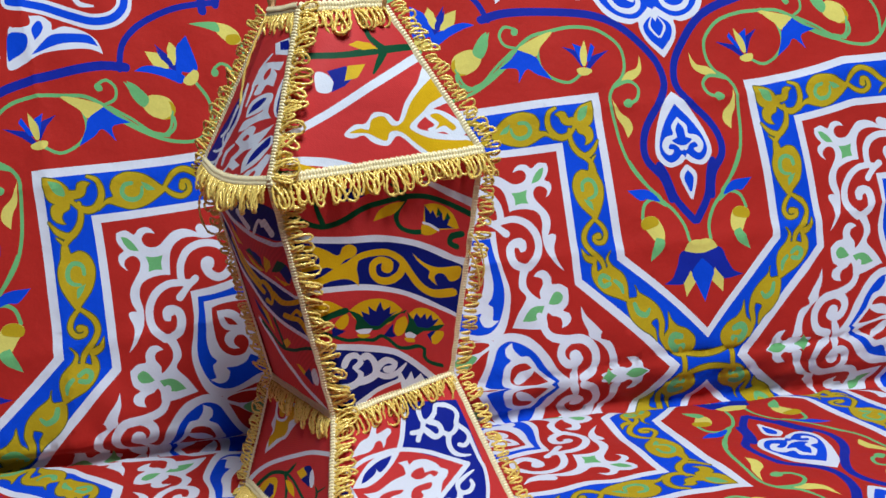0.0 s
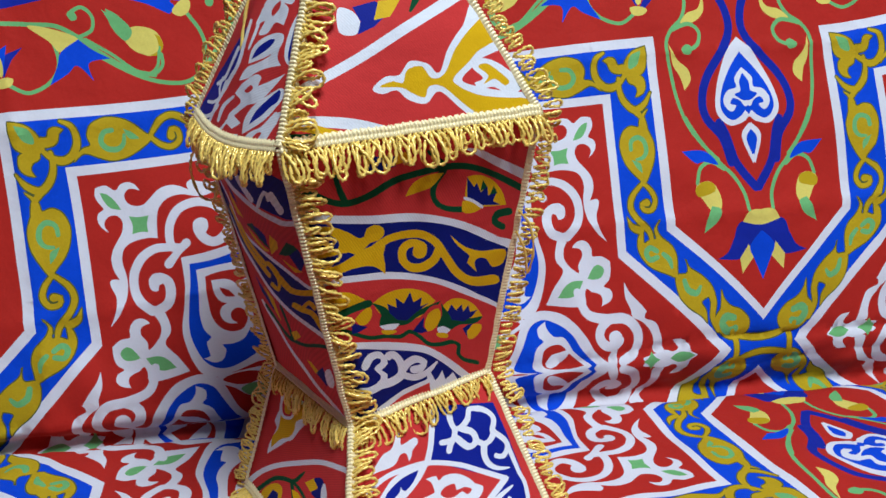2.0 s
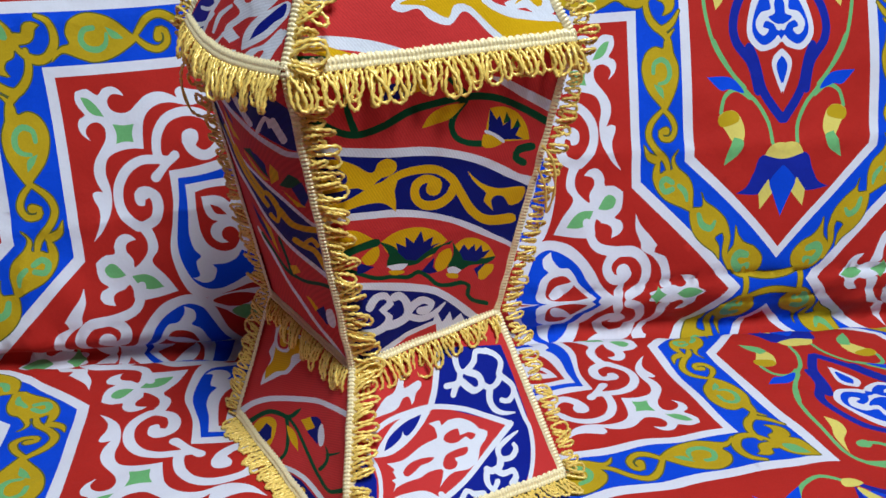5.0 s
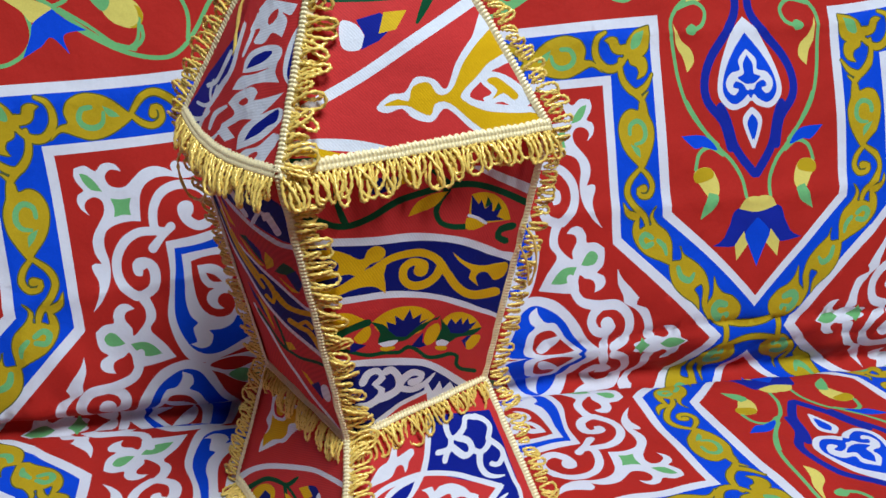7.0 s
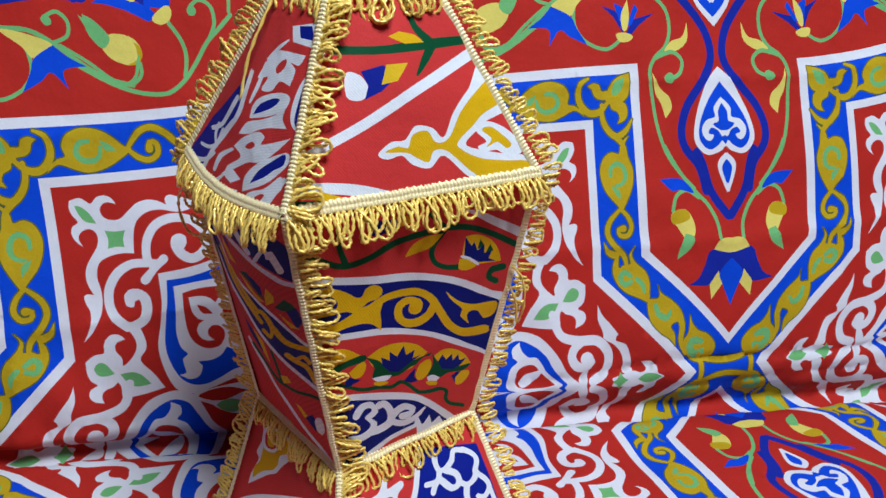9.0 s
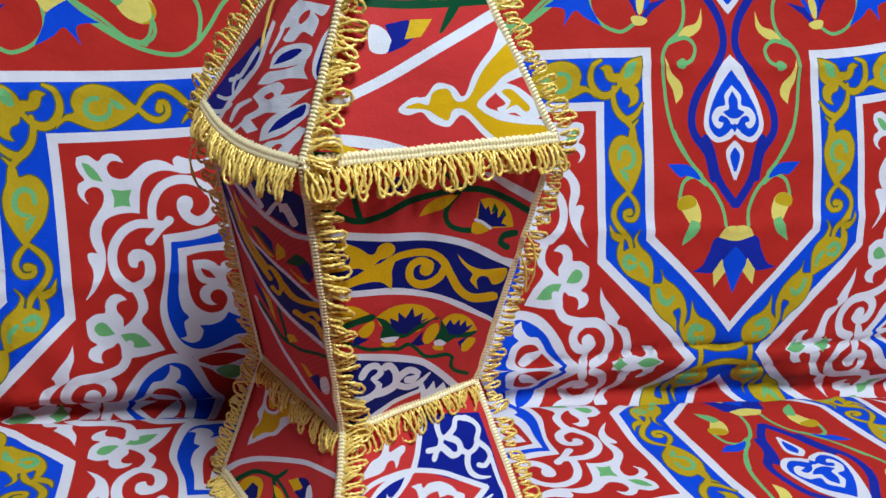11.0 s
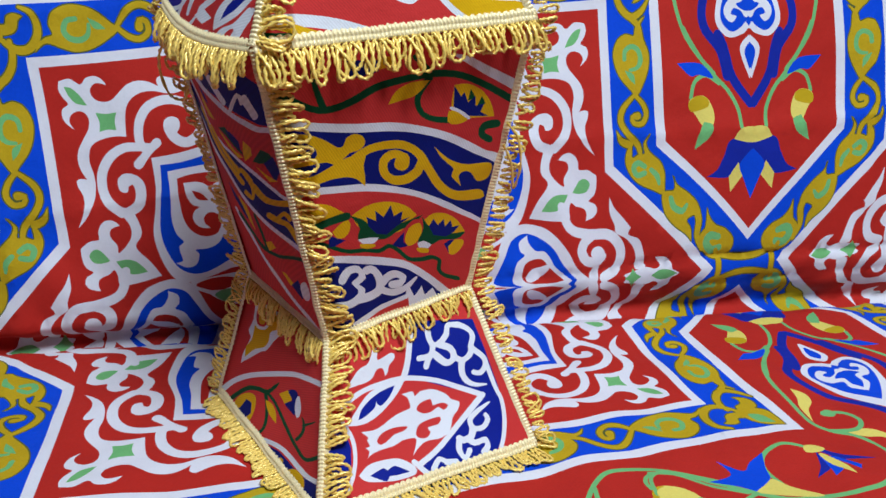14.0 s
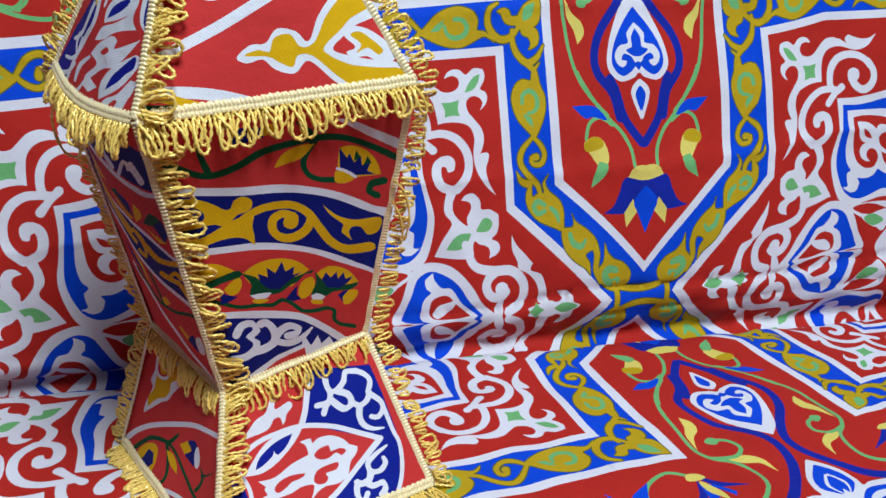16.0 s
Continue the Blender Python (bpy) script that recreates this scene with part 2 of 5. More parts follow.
P.shape("lemon", (76.6, 367.3), (65.1, 364.1), (56.9, 356.2), (56.6, 347.7), (66.6, 347.8), (77.3, 359.4))
P.shape("ochre", (68.2, 355.3), (58.2, 355.3), (56.1, 349.8), (63.5, 346.4), (69.6, 349.1))
P.shape("green", (101.8, 369.2, 1), (90.6, 369.5), (75.5, 367.6), (74.7, 359.1), (87.3, 364.1))
P.stroke("green", [2.6, 2.6, 2.6], (56.8, 346.7), (55.8, 335.9), (57.8, 321.2))
P.stroke("navy", [7.9, 7.9, 7.9, 7.9, 7.9, 7.9, 7.9, 7.9, 7.9, 7.9, 7.9, 7.9, 7.9, 7.9, 7.9, 7.9], (326.4, 149.8), (320.6, 170.6), (307.1, 187.4), (305.3, 203.2), (313, 221.3), (330, 240.3), (340.3, 254.2), (342.7, 266.7), (337.5, 283), (324.2, 300), (305.1, 317.4), (282.9, 328.2), (253.1, 334.6), (213.5, 339.5), (187.5, 340.6), (166.7, 337.4))
P.stroke("navy", [8.0, 8.0, 8.0, 8.0, 8.0, 8.0], (347.4, 127.8), (336.2, 141.4), (329.9, 152), (326.3, 164.6), (323.3, 174), (319, 182.5))
P.stroke("green", [3.3, 3.3, 3.3, 3.3, 3.3, 3.3, 3.3, 3.3, 3.3, 3.3, 3.3, 3.3, 3.3, 3.3, 3.3, 3.3, 3.3, 3.3, 3.3], (313.9, 152.5), (298.6, 167.9), (287.4, 184.5), (281, 205.5), (278.4, 227.5), (276.9, 248.9), (283.5, 260.6), (295.2, 269.2), (301.5, 281.3), (300.9, 296.7), (291.2, 308.1), (275.6, 317), (251.7, 320.6), (226.6, 318.5), (209.1, 316), (193.2, 307.1), (176.5, 293.8), (158, 281.3), (138.4, 274.9))
P.stroke("green", [3.5, 3.5, 3.5, 3.5, 3.5, 3.5, 3.5], (336.6, 109.1), (335, 123.1), (326.7, 138.1), (315.5, 149.1), (301.8, 164.6), (291.5, 179.9), (286.7, 188.9))
P.stroke("green", [2.9, 2.9, 2.9, 2.9, 2.9, 2.9], (226.6, 318.5), (214.8, 307.5), (211.2, 289.4), (219.5, 276.1), (236.7, 269.5), (250.5, 275.6))
P.poly("navy", (254.4, 280.8), (246.9, 294.5), (237.9, 303.1), (250, 298.9), (256.3, 292.1))
P.poly("navy", (257.2, 280.5), (266, 291.4), (287.8, 296.1), (270.8, 286.4), (261.1, 278.7))
P.poly("blue", (254, 284.5), (249.5, 305.2), (258.1, 301.3), (256.6, 285.9))
P.poly("blue", (258.7, 285.7), (269.7, 303.6), (272.9, 299.6), (264.4, 287.5))
P.shape("lemon", (254.5, 283.9), (255.1, 295.3), (263.5, 307.1, 1), (263, 294.7), (258.5, 283.5))
P.shape("lemon", (247.5, 280.5), (255.7, 281.6), (264, 278.5), (259.3, 274.5), (250.3, 274.7))
P.shape("lemon", (294.4, 266.1), (302.1, 273.5), (314.4, 277.4), (320.4, 288.8, 1), (319.6, 275.5), (312.1, 268.2), (301.7, 265.1))
P.stroke("green", [3.4, 3.4, 3.4, 3.4, 3.4], (283.5, 260.6), (301.7, 265.1), (311.3, 258.3), (307.6, 248), (297.2, 243.2))
P.shape("green", (290.9, 245), (297.2, 248.7), (301.5, 245.5), (298.8, 240.2), (292.3, 241.2))
P.shape("lemon", (279.1, 250.2, 1), (285.6, 237.4), (295.1, 229), (296.8, 219.6), (289.7, 211.8, 1), (286.7, 223.6), (281.3, 233.3))
P.shape("lemon", (231.6, 317.9), (211.8, 314.1), (193.3, 305.5), (208.4, 297.2), (216.6, 305.7))
P.shape("blue", (193.3, 305.5, 1), (208.4, 297.2), (212.4, 287.8), (219.9, 273.9, 1), (205.6, 280.9), (197.1, 286.5), (186, 274.7, 1), (187.7, 287.7), (170.9, 290, 1), (183.8, 297.4))
P.stroke("green", [2.8, 2.8, 2.8, 2.8, 2.8], (191.6, 307.3), (181.5, 311.5), (179.6, 321.1), (186.6, 328), (194.9, 325.5))
P.shape("green", (191.6, 323.4), (195.3, 326.7), (199, 323.8), (196.2, 319.1), (191.8, 319.7))
P.stroke("green", [2.5, 2.5, 2.5, 2.5, 2.5, 2.5], (131.5, 294.9), (135.4, 281.2), (143.8, 276.4), (154.4, 280.9), (169.3, 293), (187.7, 305.1))
P.shape("lemon", (133.3, 304.3), (142.5, 310.2), (152.5, 307.5), (157.1, 302), (150.2, 293.5), (139.8, 290.1), (132.3, 293.6))
P.shape("green", (168.2, 325.9, 1), (166, 312.7), (157.1, 302), (150.5, 309), (159.8, 320.9))
P.shape("blue", (108.2, 356.6, 1), (116.4, 351.9), (119.7, 339.2), (120.9, 326.7), (114.7, 330), (111.9, 345.1))
P.shape("lemon", (122.9, 353.5, 1), (118.8, 344.2), (122.1, 335.1), (126.9, 343.1))
P.shape("navy", (136.7, 351.4, 1), (125, 340.9), (123.4, 331.3), (131.9, 339.9))
P.shape("lemon", (144.7, 346.5, 1), (132.3, 341.1), (127.5, 333.2), (140.3, 336.1))
P.shape("blue", (155.7, 333.7, 1), (143, 336.9), (126.8, 330.8), (118.2, 318.5), (135.3, 327.1))
P.shape("white", (349.2, 253.1, 1), (337.2, 242.9), (328.8, 229.5), (321, 212.7), (317.2, 195.8), (320.7, 186.1), (330.3, 179.6), (343.7, 182.4), (348.9, 186.1), (356.4, 180.4), (370, 181.8), (380, 190.5), (380, 206.4), (377, 223.2), (366.6, 235.1), (355.4, 245.2))
P.shape("blue", (350.1, 241.6, 1), (336.1, 226.5), (326, 210.7), (322.2, 196.9), (325.8, 188.1), (333.3, 184), (342.2, 187.9), (346, 191.4), (349.5, 187.3), (357.3, 184.7), (367.1, 186.2), (374.7, 194.2), (376.3, 208.6), (370.6, 221.1), (361.5, 232.9))
P.shape("white", (349.5, 228.2, 1), (340.2, 219.2), (340.3, 211.2), (331.1, 208.7), (325.7, 201.3), (327.8, 194.2), (333.3, 191.2), (337.7, 195.8), (332.2, 197.6), (335, 202.1), (342, 199.9), (346.7, 194.5), (355.3, 200.5), (365, 201.3), (365.7, 196.5), (359.3, 193.8), (360.3, 189.9), (369.8, 192.9), (370.6, 200.9), (364.4, 206.2), (356.6, 210), (356.7, 219.7))
P.shape("blue", (349.4, 223.4, 1), (344.2, 215.7), (343.9, 207.7), (337.6, 205), (347.5, 199.5), (358.4, 205), (354, 210.2), (352.5, 218.4))
P.shape("white", (348.2, 181.1, 1), (339.4, 170.3), (347.9, 147.1, 1), (357.9, 160.7), (354.9, 173.6))
P.shape("blue", (349.9, 176.5, 1), (343.8, 168.3), (348.1, 154.2, 1), (353.7, 164.3))
P.stroke("green", [3.4, 3.4, 3.4, 3.4], (317.9, 144.6), (305.6, 151.4), (294.1, 146.7), (289.3, 134.5))
P.shape("lemon", (286.9, 130.5), (294.8, 135.6), (304.6, 133.8), (310.3, 122.6), (308.8, 113), (300.5, 110.5), (293.2, 120.2))
P.shape("ochre", (286.9, 130.5), (294.8, 135.6), (304.6, 133.8), (305.4, 127.3), (292.3, 123.6), (287.7, 124.9))
P.shape("green", (300.2, 115.3, 1), (294.8, 106.2), (290.6, 94.3, 1), (304.4, 102.6), (308.6, 112.2))
P.shape("blue", (278.3, 161.9, 1), (300.9, 160.7), (312.7, 148.8), (298.8, 152), (290.1, 151.4))
P.shape("navy", (328.7, 100.7), (319.5, 87.5), (312.5, 77.5), (301.6, 72.7, 1), (324.1, 70.9), (336.7, 77.7), (351.6, 89.6), (378.9, 75.8), (380, 73, 1), (379.3, 81.2), (369.5, 90.5), (363.8, 96.5))
P.poly("lemon", (334.7, 81.9), (324.9, 71.4), (326.3, 59.2), (340.3, 71.9))
P.shape("blue", (348.3, 91.9, 1), (336.3, 80.4), (340.3, 69.2), (353.4, 44.6, 1), (357.5, 64.7), (359.2, 78))
P.shape("lemon", (329.4, 100.3, 1), (335.4, 107.6), (346, 109.3), (356.8, 105.5), (363.5, 96.8, 1), (345.3, 96.8))
# crown at the top of the axis
P.stroke("white", [13.8, 13.8, 13.8, 13.8, 13.8, 13.8, 13.8, 13.8, 13.8], (263.9, 404.5), (259.7, 403), (235.2, 397), (210.9, 386.9), (190.2, 379.3), (172.4, 379.7), (160.1, 387.2), (156, 398.3), (155.4, 408.5))
P.stroke("blue", [6.9, 6.9, 6.9, 6.9, 6.9, 6.9, 6.9, 6.9, 6.9], (263.9, 404.5), (259.7, 403), (235.2, 397), (210.9, 386.9), (190.1, 379.7), (172.3, 380.1), (159.9, 388.2), (155.5, 400.3), (155.4, 408.5))
P.shape("white", (275, 347.2), (256.8, 349.8), (240.4, 356.2), (214, 357.3), (196.8, 355.8), (185.2, 350.6, 1), (189.1, 362.8), (200.5, 372.1), (217.1, 377.8), (228.3, 375.6), (228.4, 381.9), (236.7, 388.8), (247.4, 389.4, 1), (247.1, 383.2), (252.5, 380.2), (264.2, 381.5), (269.1, 380.2))
P.shape("blue", (250.9, 355.6, 1), (241, 364.3), (229, 371.5), (209.6, 370.8), (194.8, 367.4), (188.7, 357.6, 1), (202.3, 361.9), (224, 362.7))
P.shape("blue", (246.9, 378), (239.6, 384.9), (236.3, 379.4), (239.4, 373.4), (245.7, 367.9, 1))
P.shape("blue", (269.9, 376.3), (253.9, 374.5), (251.8, 366.9), (257.1, 360), (269.5, 354.8), (274, 354.3))
P.stroke("white", [4.8, 4.8, 1.8], (204.4, 406.3), (198.9, 395.9), (186.2, 392.5))
P.shape("white", (288.4, 361), (285, 350.6), (287.3, 341.6), (293.2, 330.7), (304.4, 322.3), (319.6, 318.6), (328.5, 320.3), (328.3, 313.4), (332.9, 301.4), (348.5, 285.5, 1), (365.6, 306.6), (366.9, 317.5), (380, 320.6), (380, 328.4), (380, 340.3), (380, 355.6))
P.shape("blue", (292.3, 360.8), (289.7, 352.1), (294.5, 339.4), (303.2, 330.1), (315.5, 324.6), (330, 324.5), (345, 334.3, 1), (352.5, 329.5), (363.1, 324.6), (375.5, 324.7), (380, 330.7), (380, 339), (380, 356))
P.stroke("white", [5.6, 5.6, 5.6, 5.6, 5.6, 5.6, 5.6, 5.6], (308.1, 359.8), (304.5, 351.2), (305.3, 340.6), (312.5, 333.2), (324.2, 331.2), (333.8, 335.7), (335.6, 343.3), (330.1, 346.1))
P.stroke("white", [4.9, 4.9, 4.9, 4.9], (329.5, 342.1), (323.4, 345), (319.5, 350.4), (322.6, 355.5))
P.shape("white", (343.6, 344, 1), (339.3, 351.2), (350.4, 355.7), (362.4, 355))
P.shape("blue", (338, 320.8, 1), (332.9, 315), (336, 304.6), (348.4, 293, 1), (360.6, 306.9), (362.1, 318.7), (357.1, 319), (355, 308.9), (347.4, 304.2, 1), (341.7, 312.9), (345.6, 324.7))
P.shape("white", (345.9, 325.6, 1), (339.1, 314.7), (347.5, 303.8, 1), (355.5, 310.5), (355, 319.1))
P.shape("blue", (346.1, 324.3, 1), (341.9, 315.4), (348.1, 305.8, 1), (352.1, 312.4), (349.7, 318.5))
# stepped frame: white, blue, white, red
P.poly("white", (-9, 257), (265.5, 257), (263.7, 102.6), (349, 29), (358, 29), (358, -9), (-9, -9))
P.poly("blue", (-9, 249.4), (256.7, 249.4), (255.3, 99.5), (349, 20), (358, 20), (358, -9), (-9, -9))
P.poly("white", (-9, 214.5), (218, 214.5), (216.6, 86), (311, -1), (311, -9), (-9, -9))
P.poly("red", (-9, 207.5), (210.5, 207.5), (209.2, 82), (298, -1), (298, -9), (-9, -9))


VINE_START = len(P.shapes)


# the vine in the blue band: corner flower, leaves with a green eye, crossed tendrils
def vine_run(x, y, turn, side=1, k=1.0):
    """A flame-tipped leaf with a green eye and the pair of crossed tendrils beyond its point."""
    c, s = math.cos(radians(turn)) * k, math.sin(radians(turn)) * k
    at = lambda *pts: [(x + a[0] * c - side * a[1] * s, y + a[0] * s + side * a[1] * c, *a[2:]) for a in pts]
    P.shape("ochre", *at((-34.8, -14.5, 1), (-31.4, -8.9), (-25.9, -5.1), (-20.3, -3.5), (-21.7, 3.9), (-17.5, 11.2), (-7.7, 15.4), (3.4, 14.2), (13.3, 9.6), (23.6, 0.4), (28.5, -2.2), (16.7, -10.1), (5, -15), (-6, -16), (-15, -13), (-26, -9)))
    P.stroke("ochre", [2.7, 4.4, 4.8, 4.8, 4.5, 3.2], *at((24.9, -2.3), (35.1, 9), (45.1, 12.2), (55.2, 7.2), (64, -1.5), (72, -4)))
    P.stroke("ochre", [3.1, 4.0, 4.2, 4.1, 3.9, 4.2, 5.8], *at((26.2, -2.2), (33, -8.5), (40.9, -11), (47.7, -6.9), (47.5, 0.4), (43, 1.6), (42, -3.2)))
    P.stroke("green", [3.4, 3.8, 4.2, 4.2, 4.2, 3.4, 2.6], *at((-2.4, 5.9), (-9.1, 4.8), (-12.1, -1.6), (-8.2, -7), (-0.5, -8.2), (4.7, -4.7), (6.2, 1.5)))
    P.shape("green", *at((6.1, 6.2, 1), (13.1, 2.5), (17.7, -2.3, 1), (9.7, -1.4)))


vine_run(237, 165, 270, -1)
vine_run(176, 232, 180, -1)
vine_run(84, 232, 180, -1)
vine_run(-8, 232, 180, -1)
P.shape("ochre", (220.3, 113.1, 1), (224.6, 106.9), (234.2, 103.2), (232.3, 98.8), (225.6, 100.5), (221.2, 105))
P.shape("ochre", (249.6, 108.8, 1), (246.1, 102.2), (249.4, 94.9), (258.1, 87.3), (261.3, 78.9), (260.5, 69.3), (259.1, 62.5), (250.2, 66), (237.7, 71.7), (230.4, 79.4), (227.3, 88.5), (229.2, 97.1), (233.3, 100.8), (233.3, 91.4), (239, 93.6), (244.7, 94.1), (243.8, 101.2))
P.stroke("green", [4.1, 4.5, 4.6, 4.5, 4.1], (244, 84.2), (238.4, 87.3), (234.2, 83.6), (237, 77.9), (243.7, 79.4))
P.stroke("green", [3.7, 4.7, 2.6], (249.5, 81.4), (254.4, 76.6), (255.6, 70.5))
P.shape("ochre", (269.1, 76.5, 1), (271.9, 68.9), (282.2, 62), (290.8, 53.9), (293.9, 45), (285.5, 44.4), (279.5, 41), (283.6, 34.2), (284, 24.4, 1), (278.6, 30.5), (267.6, 37.8), (259.9, 46.8), (257.6, 57.6), (259.2, 64), (268.5, 64.7), (270.3, 70))
P.stroke("green", [4.3, 5.4, 4.9, 2.7], (265.6, 59), (268.1, 51.8), (275.6, 48.6), (280.3, 53.2))
P.stroke("ochre", [6.8, 6.2, 5.5, 6.2], (288.4, 50.8), (292.2, 40.7), (290.2, 27.9), (296.4, 18.3))
P.shape("ochre", (301.5, 48.9, 1), (303.9, 41.7), (310.9, 35), (322.4, 30.6), (331.6, 21.8), (329, 12.4), (317.5, 7.7), (306.3, 9.3), (295.9, 17.4), (293, 27.3), (298.9, 33.6), (300.5, 40.1))
P.stroke("green", [5.3, 6.8, 7.3, 7.0, 6.0], (314.5, 25.2), (305.1, 26.8), (300.4, 21.7), (306.7, 15.1), (315.6, 16.4))
P.shape("ochre", (256.2, 249.9, 1), (244.7, 247.2), (236.8, 241.5), (233.4, 235.2), (231.3, 228.2), (238.4, 225.5), (246.6, 226.7), (253.8, 231.9), (255.8, 240.3))
P.shape("ochre", (234.2, 236.7), (228.1, 236.7), (225.7, 241.6), (220.4, 243.3), (214.6, 241.3, 1), (218.5, 238.6), (220.2, 233.9), (224.5, 230.6), (233.2, 230.3))
P.shape("ochre", (236.6, 228.1), (249.6, 226.5), (252.2, 218.8), (248.9, 212.7), (241.2, 209.8, 1), (243.8, 214.5), (242.1, 219.4), (236.3, 222.3))
P.shape("green", (251.3, 246.7, 1), (241.3, 243.5), (238, 236.2), (239.5, 232.8), (247, 236.2))
P.stroke("ochre", [3.1, 5.3, 5.7, 5.5, 4.8, 3.8, 2.1], (233.4, 227.7), (223.6, 220.1), (214.1, 220.3), (207.3, 227.8), (206, 236.3), (208.9, 243.7), (216.4, 247.5))
P.stroke("ochre", [3.7, 4.5, 5.3, 5.5, 4.5, 1.6], (227.4, 225.6), (226.7, 217), (230.1, 207.3), (238.8, 199.7), (248.5, 203.5), (255.7, 212.7))
P.stroke("ochre", [5.3, 4.2, 1.6], (237.8, 200.1), (245, 192.5), (248.3, 182.2))
P.stroke("ochre", [5, 6, 6], (312, 14), (316, 6), (316, -6))
P.stroke("ochre", [5, 5, 4], (349, 6), (336, 7), (318, 10))

P.outline(VINE_START, "ochre", "olive", 1.0)
# white scroll-work of the medallion
P.shape("white", (198.5, 197.4, 1), (190.5, 198.6), (183.4, 194), (179, 197.9), (172.8, 198.9), (167.5, 196.3), (164.8, 191.8, 1), (170.4, 193.7), (174.5, 193), (177.2, 189.1), (175.4, 183.7), (169.9, 180.8), (163.2, 181.1), (156.1, 186.3), (149.6, 190.8), (141.4, 192.4), (133.6, 190.4), (127.7, 186.7, 1), (128.6, 191.2), (125.1, 194.1), (119.2, 192), (111.2, 190.1), (103.9, 190.6), (96.4, 194, 1), (104.6, 184.5), (114.2, 180.8), (122.4, 181), (132.2, 183.9), (141.3, 183.8), (148.7, 180.4), (153.5, 174.3), (155.7, 165.6), (156.9, 154.7, 1))
P.shape("white", (156.9, 154.7, 1), (163.5, 155.9), (172.6, 155.5), (180.8, 152.9), (184.7, 148.2), (186.1, 140.5), (184.5, 130.4), (184.9, 120.4), (187.7, 110.8), (193.9, 101.4), (201, 95, 1), (196.7, 102.7), (194.1, 109.6), (194.2, 117.4), (196.7, 123.6), (197.3, 128.4), (194.3, 129.7), (190.1, 128.7, 1), (193.4, 136.2), (194.2, 144.1), (192, 150.8), (187.3, 157.3), (182.7, 163.8), (181.6, 170.5), (184.5, 175.2), (189.4, 176.2), (194, 173.8), (195.6, 169.5), (193, 164.1, 1), (198.1, 168.7), (200.3, 174.6), (198.6, 179.3), (194.4, 181.5), (197.8, 186.9), (199.6, 192.1), (198.5, 197.4, 1))
P.shape("green", (195.4, 193.5, 1), (190.6, 192.3), (185.2, 186.8), (181.1, 179.4, 1), (188.8, 181.6), (193.2, 187.2))
P.shape("green", (176, 174, 1), (168.6, 172.3), (160.9, 172.5, 1), (163.2, 166.6), (163.1, 160.2, 1), (169, 161.3), (175.4, 160.5, 1), (174.2, 167))
P.stroke("white", [6.0, 6.3, 6.5, 6.8, 6.8, 6.8, 6.5, 6.3, 6.0], (143.3, 142.6), (147.7, 148.8), (147.5, 157.8), (144.8, 165.6), (138.5, 173), (129, 176.5), (118.9, 176), (110.1, 172), (104.4, 165.2))
P.stroke("white", [6.6, 6.9, 7.2, 7.5, 7.2, 7.5, 8.3], (106.2, 169.7), (101.3, 160.9), (102, 152.6), (108, 146.1), (115.6, 144.6), (122.5, 149.6), (125.1, 156.5))
P.shape("white", (129.1, 156.9), (127.7, 162.4), (122.6, 164.5), (117.5, 162.1), (117.1, 156.8), (119.7, 152.8), (123.9, 148.5), (127.2, 152.2))
P.stroke("white", [6.0, 6.2, 6.5, 7.0, 7.1, 6.8, 7.0, 7.2], (140.6, 144.7), (150.5, 146.6), (160.5, 147.1), (171, 142.1), (178.4, 131.8), (179.9, 119.9), (176.4, 109.9), (168.4, 101.3))
P.stroke("white", [7.3, 7.6, 7.9, 7.6, 6.8, 6.4], (164.5, 100.8), (156, 104.6), (152.8, 111.8), (153.7, 120.6), (158.9, 125.3), (163.5, 125.8))
P.shape("white", (168.6, 120.7), (167.7, 126.3), (162.3, 128.5), (158.1, 126), (157.3, 121.1), (161.1, 119.5), (162.2, 115.5), (166.9, 116.5))
P.stroke("white", [6.8, 5.6, 7.2], (135.9, 147.5), (143.3, 141.8), (151.3, 134.2))
P.shape("white", (171.4, 92.5, 1), (175.6, 96.7), (181.5, 97.5), (185.6, 94.3), (187.6, 89.4), (187.7, 84.6), (195.3, 84), (202, 79.6, 1), (201.7, 71.3), (199.6, 65.1), (194.9, 60.8), (199.8, 58.6), (201.5, 53.7), (198.1, 48.9), (191, 46.3, 1), (192.4, 50.3), (191.7, 54.3), (188.3, 56.5), (184, 57.5), (180.2, 60.4), (178.2, 55.8), (178, 48.9), (173.8, 47.1), (162, 47.7), (145.9, 50.1, 1), (152.9, 62.1), (161.7, 74.5), (157.3, 81.8), (156.4, 87.3), (158.4, 95.7), (162.2, 103.3), (170.5, 104.3), (164.3, 91.5), (164.2, 83.2), (169, 76.6), (174.9, 72.5), (175, 78.4), (179.3, 85.6), (178, 90.8))
P.shape("green", (196.5, 73.7), (192.9, 77.5), (188, 76.4), (181.8, 67.7, 1), (186.7, 66.6), (193.6, 67.9))
P.shape("green", (177.9, 66.5, 1), (168.7, 66.5), (161.9, 62.8), (155.8, 54.8, 1), (165.6, 54.4), (172.4, 57.8))
P.stroke("white", [6.6, 7.0, 7.3, 7.7, 8.0, 8.2, 7.9, 7.5, 7.2], (171.9, 58), (175, 46.5), (180.5, 39.8), (193.9, 36.4), (209.9, 35.2), (219, 26.8), (220.4, 17.2), (215.9, 7.9), (205.6, 3))
P.stroke("white", [7.0, 7.3, 7.6, 7.6, 7.3, 7.0], (196.8, 35.6), (189.5, 30.9), (186.9, 23.7), (191, 16.8), (198.8, 15.5), (204.1, 19.4))
